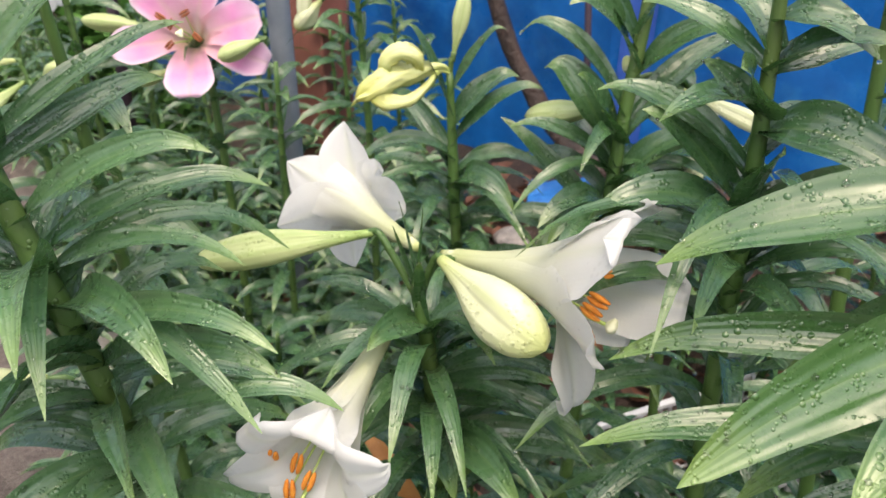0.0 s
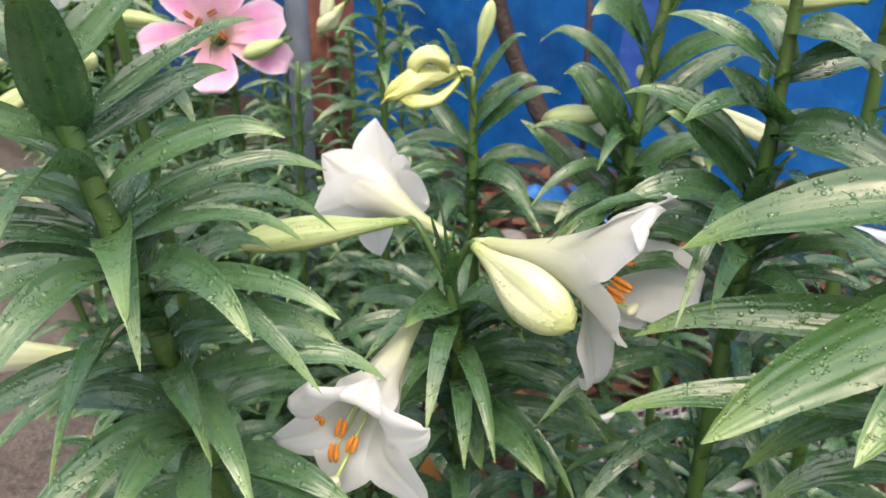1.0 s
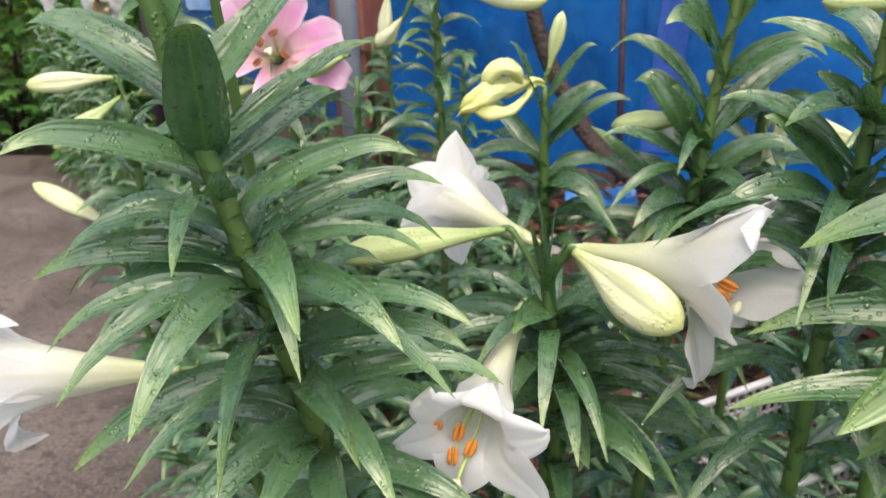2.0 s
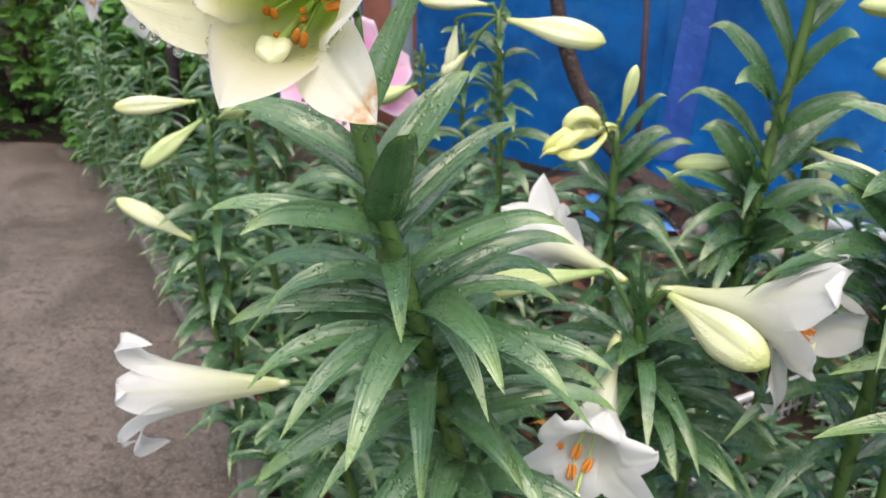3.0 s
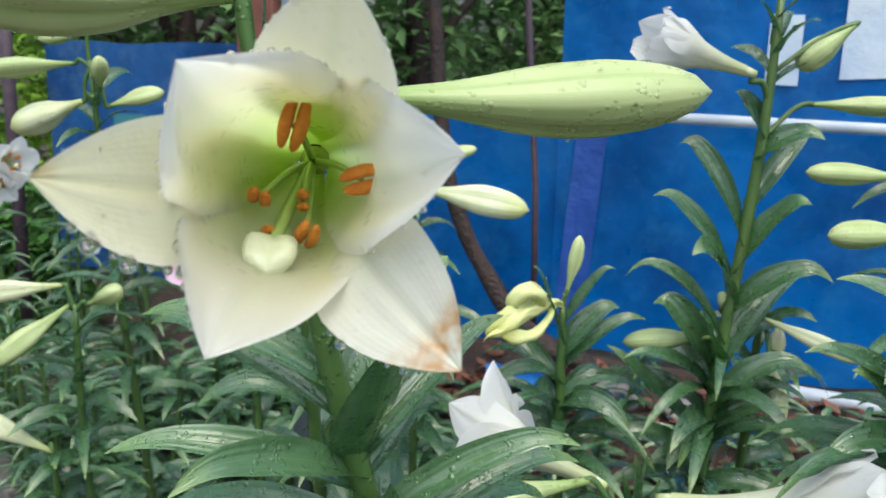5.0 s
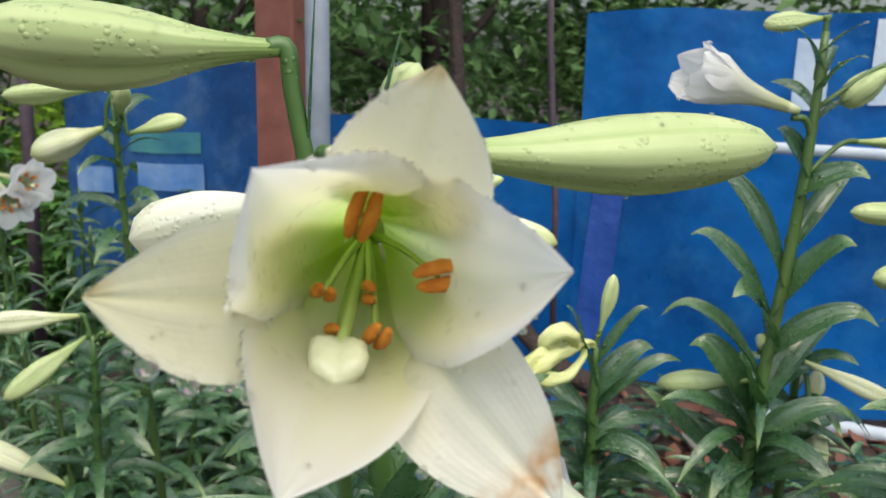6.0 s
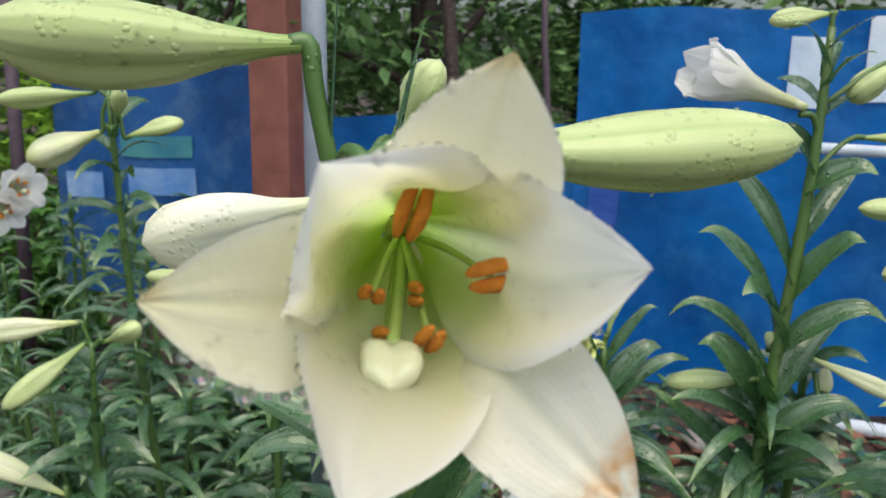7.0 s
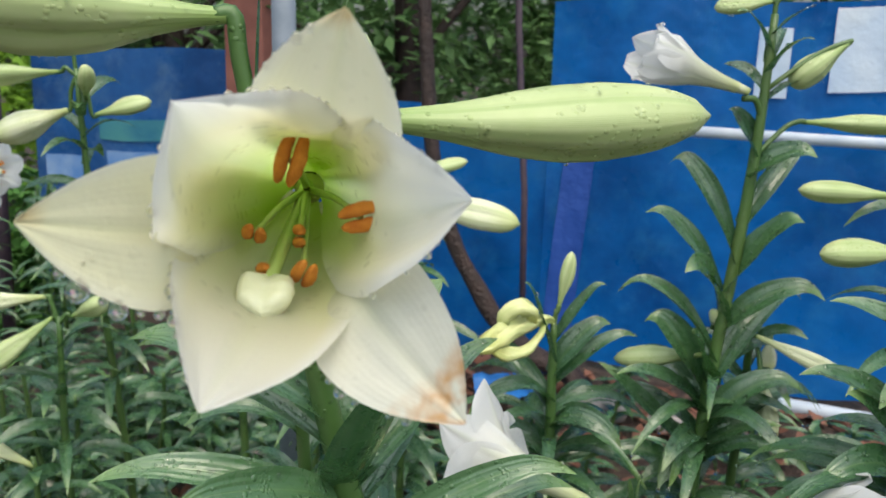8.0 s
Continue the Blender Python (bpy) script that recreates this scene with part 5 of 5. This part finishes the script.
templates = [leafy_template(100 + i, 0.62, 30, 0.125, 0.0125) for i in range(8)]
used = [False] * 8
heroes = [(-0.15, 0.47), (0.03, 0.61), (0.01, 0.91), (0.16, 0.86), (0.26, 0.59), (0.41, 0.41), (-0.15, 1.22), (-0.70, 1.14), (-0.62, 1.25), (-0.33, 0.70), (-0.465, 1.46)]
rnd = random.Random(77)
for gy in range(15):
    for gx in range(19):
        x = -1.15 + 0.135 * gx + rnd.uniform(-0.045, 0.045) + 0.065 * (gy % 2)
        y = 0.24 + 0.135 * gy + rnd.uniform(-0.045, 0.045)
        kx = np.interp(y, [q[1] for q in reversed(KERB[:6])], [q[0] for q in reversed(KERB[:6])])
        d = (Vector((x, y, 0)) - FENCE_A).dot(FENCE_N)
        if x < kx + 0.08 or d > -0.30 or min(math.hypot(x - a, y - b) for a, b in heroes) < 0.07:
            continue
        if -0.12 < x < 0.42 and y > 1.02 and (gx + gy) % 2:
            continue
        top = float(np.interp(y, (0.2, 0.4, 0.6, 0.9, 1.2, 2.2), (0.36, 0.42, 0.50, 0.60, 0.66, 0.70)))
        if -0.12 < x < 0.42 and y > 1.02:
            top = 0.40
        elif x > 0.3:
            top = float(np.interp(y, (0.2, 0.6, 0.9, 1.2, 2.0), (0.34, 0.46, 0.44, 0.42, 0.46)))
        sc = top / 0.62 * rnd.uniform(0.88, 1.12)
        k = (gx * 3 + gy * 5) % 8
        m = Matrix.LocRotScale((x, y, ground_z(x, y) - 0.01), Euler((rnd.uniform(-0.08, 0.08), rnd.uniform(-0.08, 0.08), rnd.choice((-0.35, 0.0, 0.35)))), (max(0.85, sc), max(0.85, sc), sc))
        if used[k]:
            copy_thing(templates[k], m)
        else:
            templates[k].matrix_basis = m
            used[k] = True
# slender leafy stems along the kerb
for i in range(13):
    f = i / 12
    x, y = -0.93 - 0.98 * f + 0.03 * math.sin(i * 5), 1.66 + 1.26 * f
    back_lily((x, y, -0.02), (x - 0.03 + 0.03 * math.sin(i * 3), y - 0.02, 0.50 + 0.05 * (i % 4) + 0.15 * f), 46, 0.105, 0.0062, 70 + i, "slender lily with narrow leaves at the kerb", (), None, (-0.1, 0.3), 0.03)
# taller leafy stems before the fence
for i in range(14):
    x = -1.30 + 0.082 * i
    y = on_fence(x, 0).y - 0.22 - 0.12 * (i % 3)
    back_lily((x, y, -0.02), (x + 0.02 * math.sin(i), y - 0.02, 0.74 + 0.05 * math.sin(i * 2.3)), 34, 0.12, 0.011, 120 + i, "leafy green lily stem before the fence", (), None, (-0.1, 0.3), 0.1)
# flowering lilies at the path's end
far1 = back_lily((-1.22, 2.05, 0.0), (-1.24, 2.05, 0.86), 52, 0.12, 0.008, 90, "far lily with white open flowers")
for bx, by, bz, mx, my, mz in ((-1.22, 2.05, 0.87, -1.10, 1.96, 0.86), (-1.26, 2.05, 0.87, -1.40, 2.0, 0.90), (-1.25, 2.05, 0.87, -1.24, 1.9, 0.92), (-1.23, 2.04, 0.86, -1.14, 1.93, 0.80), (-1.25, 2.06, 0.88, -1.36, 1.92, 0.83)):
    f1 = Vector((-1.22, 2.05, 0))
    flower(far1, Vector((bx, by, bz)) - f1, Vector((mx, my, mz)) - f1, 0.16, 0.3, 30, 95, 0.9, label="far white open flower", seed=int(mx * 50))

# the flower that leans over the path
F7 = (-0.33, 0.70, -0.03)
L7 = world_line(F7, [(-0.335, 0.70, 0.25), (-0.36, 0.69, 0.42), (-0.385, 0.68, 0.52)])
lily7 = lily(F7, L7, "short lily with one white flower over the path")
whorls(lily7, L7, 0.1, 0.95, 24, 0.12, 0.011, random.Random(17))
part("stalk", tube([L7[-1], L7[-1] + Vector((-0.012, -0.004, 0.02)), Vector((-0.420, 0.667, 0.543)) - Vector(F7)], 0.004, 8, 8), M_STEM, lily7)
trumpet(lily7, Vector((-0.430, 0.665, 0.544)) - Vector(F7), Vector((-0.585, 0.622, 0.553)) - Vector(F7), [
    (30, 0.058, 0.030, 0.030, 2.0, (0.4, 0.4), (0.2, 0.2), 0.8),
    (88, 0.076, 0.022, 0.026, 2.0, (0.4, 0.4), (0.2, 0.2), 2.4),
    (150, 0.058, 0.034, 0.030, 2.0, (0.4, 0.4), (0.2, 0.2), 1.0),
    (214, 0.060, 0.034, 0.028, 2.0, (0.4, 0.4), (0.2, 0.2), 1.0),
    (268, 0.094, 0.012, 0.028, 2.0, (0.4, 0.4), (0.2, 0.2), 2.4),
    (322, 0.072, 0.028, 0.030, 2.0, (0.4, 0.4), (0.2, 0.2), 1.2),
], M_PETAL, "white trumpet flower with recurved petals over the path", (0.0065, 0.0155, 0.0275, 0.041))

# the pink lily
FP = (-0.435, 1.27, -0.02)
LP = world_line(FP, [(-0.437, 1.265, 0.4), (-0.447, 1.257, 0.74), (-0.455, 1.257, 0.796)])
pink = lily(FP, LP, "pink lily with one wide open flower and small buds")
whorls(pink, LP, 0.1, 0.85, 26, 0.11, 0.014, random.Random(18))


def atp(x, y, z):
    """A place about the flower's mouth."""
    return Vector((-0.446, 1.20, 0.826)) + 0.87 * (Vector((x, y, z)) - Vector((-0.466, 1.385, 0.822))) - Vector(FP)


trumpet(pink, atp(-0.478, 1.45, 0.797), atp(-0.466, 1.385, 0.822), [
    (10, 0.117, 0.026, 0.037, 2.0, (0.2, 0.2), (0.1, 0.1), 0.6),
    (68, 0.110, 0.026, 0.030, 2.0, (0.2, 0.2), (0.1, 0.1), 0.6),
    (128, 0.110, 0.026, 0.037, 2.0, (0.2, 0.2), (0.1, 0.1), 0.6),
    (192, 0.117, 0.024, 0.030, 2.0, (0.2, 0.2), (0.1, 0.1), 0.6),
    (272, 0.101, 0.030, 0.038, 2.2, (0.2, 0.2), (0.1, 0.1), 0.6),
    (338, 0.131, 0.005, 0.030, 2.0, (0.2, 0.2), (0.1, 0.1), 1.0),
], M_PETAL_PINK, "wide open pink flower with brown stamens", (0.0057, 0.0113, 0.0226, 0.038), pollen=M_ANTHER_OLD, stigma=atp(-0.459, 1.335, 0.832), anthers=[(atp(-0.494, 1.340, 0.860), (0.8, 0, -0.5)), (atp(-0.449, 1.340, 0.865), (0.8, 0, 0.4)), (atp(-0.474, 1.335, 0.848), (0.5, 0, 0.8)), (atp(-0.489, 1.350, 0.810), (0.7, 0, 0.6)), (atp(-0.434, 1.345, 0.825), (0.6, 0, -0.6))])
for bx, by, bz, tx, ty, tz, r in ((-0.325, 1.37, 0.818, -0.40, 1.34, 0.790, 0.014), (-0.53, 1.38, 0.835, -0.66, 1.37, 0.850, 0.014), (-0.50, 1.37, 0.765, -0.56, 1.35, 0.740, 0.010)):
    stalked_bud(pink, atp(-0.460, 1.45, 0.76), atp(bx, by, bz), atp(tx, ty, tz), r, M_BUD_GREEN, "small pale green bud")

# ---- litter and small things on the soil ----


def dead_leaves(count, seed):
    rnd = random.Random(seed)
    verts, faces = [], []
    for _ in range(count):
        x = rnd.uniform(-0.9, 1.5)
        y = rnd.uniform(0.5, 2.6)
        d = (Vector((x, y, 0)) - FENCE_A).dot(FENCE_N)
        kx = np.interp(y, [q[1] for q in reversed(KERB[:6])], [q[0] for q in reversed(KERB[:6])])
        if d > -0.06 or x < kx + 0.08:
            continue
        p = Vector((x, y, ground_z(x, y) + rnd.uniform(0.004, 0.02)))
        q = Euler((rnd.uniform(-0.5, 0.5), rnd.uniform(-0.5, 0.5), rnd.uniform(0, 6.28))).to_matrix()
        s = rnd.uniform(0.018, 0.05)
        rim = [(0, -0.9, 0.05), (0.38, -0.3, -0.04), (0.34, 0.35, 0.1), (0, 0.95, 0.22), (-0.34, 0.35, 0.1), (-0.38, -0.3, -0.04)]
        o = len(verts)
        verts += [p + q @ (Vector(r) * s) for r in rim]
        faces += [(o, o + 1, o + 5), (o + 1, o + 2, o + 4, o + 5), (o + 2, o + 3, o + 4)]
    return verts, faces


lv, lf = dead_leaves(2600, 5)
litter = mesh_object("leaf_litter", lv, lf, M_LITTER, smooth=False)
tagged(litter, "wet brown fallen leaves strewn over the soil", "leaf litter", kind="stuff")


def crate(x, y, z, turn):
    """A shallow plastic crate with mesh sides."""
    ob = new("plastic_crate")
    ob.matrix_basis = pose(x, y, z, 4, -6, turn)
    tagged(ob, "white plastic mesh crate half hidden under leaves", "crate")
    w, d, h = 0.34, 0.24, 0.13
    bars = []
    for i in range(18):
        f = -w / 2 + w * i / 17
        bars += [box((0.005, 0.005, h), (f, -d / 2, h / 2)), box((0.005, 0.005, h), (f, d / 2, h / 2)), box((0.005, d, 0.005), (f, 0, 0.003))]
    for i in range(13):
        f = -d / 2 + d * i / 12
        bars += [box((0.005, 0.005, h), (-w / 2, f, h / 2)), box((0.005, 0.005, h), (w / 2, f, h / 2)), box((w, 0.0046, 0.0046), (0, f, 0.003))]
    for k in range(6):
        zz = 0.004 + k * (h - 0.008) / 5
        bars += [box((w, 0.0046, 0.0046), (0, -d / 2, zz)), box((w, 0.0046, 0.0046), (0, d / 2, zz)), box((0.0046, d, 0.0046), (-w / 2, 0, zz)), box((0.0046, d, 0.0046), (w / 2, 0, zz))]
    v, f, _ = join(*bars)
    mesh_object("mesh_body", v, f, M_WHITE_PLASTIC, ob, smooth=False)
    rim = [box((w + 0.016, 0.014, 0.012), (0, s * d / 2, h), 0.003) for s in (-1, 1)] + [box((0.014, d, 0.012), (s * w / 2, 0, h), 0.003) for s in (-1, 1)]
    v, f, _ = join(*rim)
    mesh_object("rim", v, f, M_WHITE_PLASTIC, ob, smooth=False)
    return ob


crate(0.42, 1.20, ground_z(0.42, 1.20) + 0.02, 28)
M_SCRAP = plain_material("blue_plastic_scrap", (0.010, 0.09, 0.34), (0.03, 0.17, 0.48), 30, 0.35, 0.4)


def scrap(x, y, size, seed):
    rnd = random.Random(seed)
    n = 9
    verts = []
    for i in range(n):
        for j in range(n):
            u, v = i / (n - 1) - 0.5, j / (n - 1) - 0.5
            px, py = x + u * size * 1.7, y + v * size
            verts.append(Vector((px, py, ground_z(px, py) + 0.012 + 0.035 * abs(noise.noise(Vector((px * 14, py * 14, seed)))))))
    ob = mesh_object("plastic_scrap", verts, grid_faces(n, n), M_SCRAP)
    return tagged(ob, "crumpled piece of blue plastic sheet on the soil", "plastic sheet")


scrap(0.14, 1.99, 0.11, 3)
scrap(0.30, 1.90, 0.06, 4)
M_STONE = plain_material("grey_stone", (0.12, 0.11, 0.11), (0.28, 0.25, 0.24), 24, 0.7, 0.6, 0, 0.006)
for i, (sx, sy, sr) in enumerate(((0.02, 1.85, 0.05), (0.36, 1.86, 0.06), (0.50, 1.78, 0.045), (-0.20, 2.02, 0.05), (0.62, 1.70, 0.05))):
    bm = bmesh.new()
    bmesh.ops.create_icosphere(bm, subdivisions=3, radius=sr)
    for v in bm.verts:
        v.co *= 1 + 0.28 * noise.noise(v.co * 22 + Vector((i * 7, 0, 0)))
        v.co.z *= 0.62
    me = bpy.data.meshes.new("stone")
    bm.to_mesh(me)
    bm.free()
    me.materials.append(M_STONE)
    st = new("stone", me)
    st.location = (sx, sy, ground_z(sx, sy) + sr * 0.3)
    tagged(st, "rough grey stone lying on the soil", "stone", "stones on the bank")
M_DRY = plain_material("orange_dying_leaf", (0.30, 0.10, 0.02), (0.46, 0.22, 0.05), 40, 0.5)
part("leaf", leaf(stem_at(L2, 0.42), Vector((-0.10, 0.72, 0.47)) - Vector(F2), 0.2, 0.011, 0.3, 0.3, 11, 7, 0.1, 0.3, 0.5), M_DRY, lily2, "withered orange leaf")

# ---- raindrops ----


def dome(p, n, r, flat):
    """One drop lying on a surface at p with normal n; flat 1 is a full ball."""
    n = n.normalized()
    s = n.cross(UP if abs(n.z) < 0.9 else Vector((1, 0, 0))).normalized()
    o = n.cross(s)
    vs = [p + n * (r * flat)]
    for lat in (0.62, 0.1, -0.5):
        c = math.sqrt(1 - lat * lat)
        vs += [p + n * (r * flat * lat) + s * (r * c * math.cos(a)) + o * (r * c * math.sin(a)) for a in [k * math.pi / 4 for k in range(8)]]
    vs.append(p - n * (r * flat * 0.8))
    fs = [(0, 1 + k, 1 + (k + 1) % 8) for k in range(8)]
    for q in (0, 8):
        fs += [(1 + q + k, 9 + q + k, 9 + q + (k + 1) % 8, 1 + q + (k + 1) % 8) for k in range(8)]
    fs += [(25, 17 + (k + 1) % 8, 17 + k) for k in range(8)]
    return vs, fs


def raindrops(plant, obs, count, low, high, seed, flat=0.55, edge=0.0, hang=0, edge_only=False, top=True):
    """Drops strewn over the given parts of a plant; hang: how many hang from the lowest points of each part."""
    rnd = random.Random(seed)
    verts, faces = [], []

    def put(p, n, r, fl):
        v, f = dome(p, n, r, fl)
        k = len(verts)
        verts.extend(v)
        faces.extend(tuple(i + k for i in q) for q in f)

    for ob in obs:
        me = ob.data
        polys = me.polygons
        for _ in range(count):
            q = polys[rnd.randrange(len(polys))]
            vs = [me.vertices[i] for i in q.vertices]
            w = [rnd.random() for _ in vs]
            p = sum((v.co * x for v, x in zip(vs, w)), Vector()) / sum(w)
            n = q.normal.copy()
            if n.z < 0:
                n = -n
            if top and n.z < 0.12:
                continue
            r = low + (high - low) * rnd.random() ** 4
            put(p + n * (r * flat * 0.25), n, r, flat)
        if hang:
            order = sorted(me.vertices, key=lambda v: v.co.z)
            for v in order[:hang]:
                r = rnd.uniform(low, high) * 0.85
                put(v.co - UP * (r * 0.55), UP, r, 1.15)
    mesh_object("dew", verts, faces, M_WATER, plant, "clear raindrops", kind="stuff")


def parts_of(plant, *names):
    return [o for o in plant.children_recursive if o.name.split(".")[0] in names]


raindrops(lily1, parts_of(lily1, "leaf"), 26, 0.0004, 0.0026, 1, 0.30)
raindrops(lily2, parts_of(lily2, "leaf"), 14, 0.0006, 0.0036, 2)
raindrops(lily3, parts_of(lily3, "leaf"), 10, 0.0007, 0.0034, 3)
raindrops(lily4, parts_of(lily4, "leaf"), 12, 0.0007, 0.0036, 4, hang=1)
raindrops(lily5, parts_of(lily5, "leaf"), 24, 0.0004, 0.0026, 5, 0.3, hang=1)
raindrops(lily6, parts_of(lily6, "leaf"), 44, 0.0003, 0.0026, 6, 0.26)
raindrops(lily1, parts_of(lily1, "bud"), 90, 0.0006, 0.0024, 7, 0.7, hang=2)
raindrops(lily2, parts_of(lily2, "bud"), 130, 0.0005, 0.0018, 8, 0.7, hang=1)
raindrops(lily4, parts_of(lily4, "bud"), 24, 0.0006, 0.0020, 9, 0.7, hang=2)


def drop_mesh():
    """One hanging drop of unit radius, narrowed where it clings."""
    seg, rows = 14, 10
    verts = [Vector((0, 0, 1.15))]
    for i in range(1, rows):
        a = math.pi * i / rows
        r = math.sin(a) * (1 - 0.22 * max(0.0, math.cos(a)))
        verts += [Vector((r * math.cos(2 * math.pi * j / seg), r * math.sin(2 * math.pi * j / seg), 1.15 * math.cos(a))) for j in range(seg)]
    verts.append(Vector((0, 0, -1.05)))
    faces = [(0, 1 + j, 1 + (j + 1) % seg) for j in range(seg)]
    for i in range(rows - 2):
        o = 1 + i * seg
        faces += [(o + j, o + seg + j, o + seg + (j + 1) % seg, o + (j + 1) % seg) for j in range(seg)]
    o = 1 + (rows - 2) * seg
    faces += [(len(verts) - 1, o + (j + 1) % seg, o + j) for j in range(seg)]
    me = bpy.data.meshes.new("raindrop")
    me.from_pydata([tuple(v) for v in verts], [], faces)
    me.polygons.foreach_set("use_smooth", [True] * len(me.polygons))
    me.materials.append(M_WATER)
    return me


DROP = drop_mesh()


def rim_drops(ob, cols, side, lo, hi, count, low, high, seed):
    """Single drops clinging to one margin of a petal."""
    rnd = random.Random(seed)
    me = ob.data
    rows = len(me.vertices) // cols
    for k in range(count):
        f = (lo + (hi - lo) * (k + rnd.random() * 0.7) / count) * (rows - 1)
        i = min(int(f), rows - 2)
        j = 0 if side < 0 else cols - 1
        p = me.vertices[i * cols + j].co.lerp(me.vertices[(i + 1) * cols + j].co, f - i)
        r = low + (high - low) * rnd.random() ** 2
        d = new("raindrop", DROP)
        d.parent = ob
        d.location, d.scale = p - UP * (r * 0.6), (r, r, r)


for k, side, lo, hi, count, low, high in ((3, 1, 0.66, 0.95, 10, 0.0013, 0.0036), (0, 1, 0.60, 0.97, 18, 0.0007, 0.0018), (0, -1, 0.80, 0.97, 5, 0.0005, 0.0014), (1, 1, 0.74, 0.97, 10, 0.0007, 0.0020),
                                          (1, -1, 0.74, 0.97, 11, 0.0004, 0.0012), (2, -1, 0.62, 0.98, 18, 0.0008, 0.0021), (2, 1, 0.64, 0.98, 12, 0.0008, 0.0019), (4, -1, 0.66, 0.97, 12, 0.0009, 0.0021), (5, -1, 0.78, 0.95, 5, 0.0009, 0.0023)):
    rim_drops(hp[k], 25, side, lo, hi, count, low, high, k * 2 + side)
raindrops(lily1, [hp[2]], 110, 0.0005, 0.0017, 22, 0.6)
raindrops(lily1, [hp[3], hp[4], hp[0]], 40, 0.0004, 0.0016, 23, 0.4)
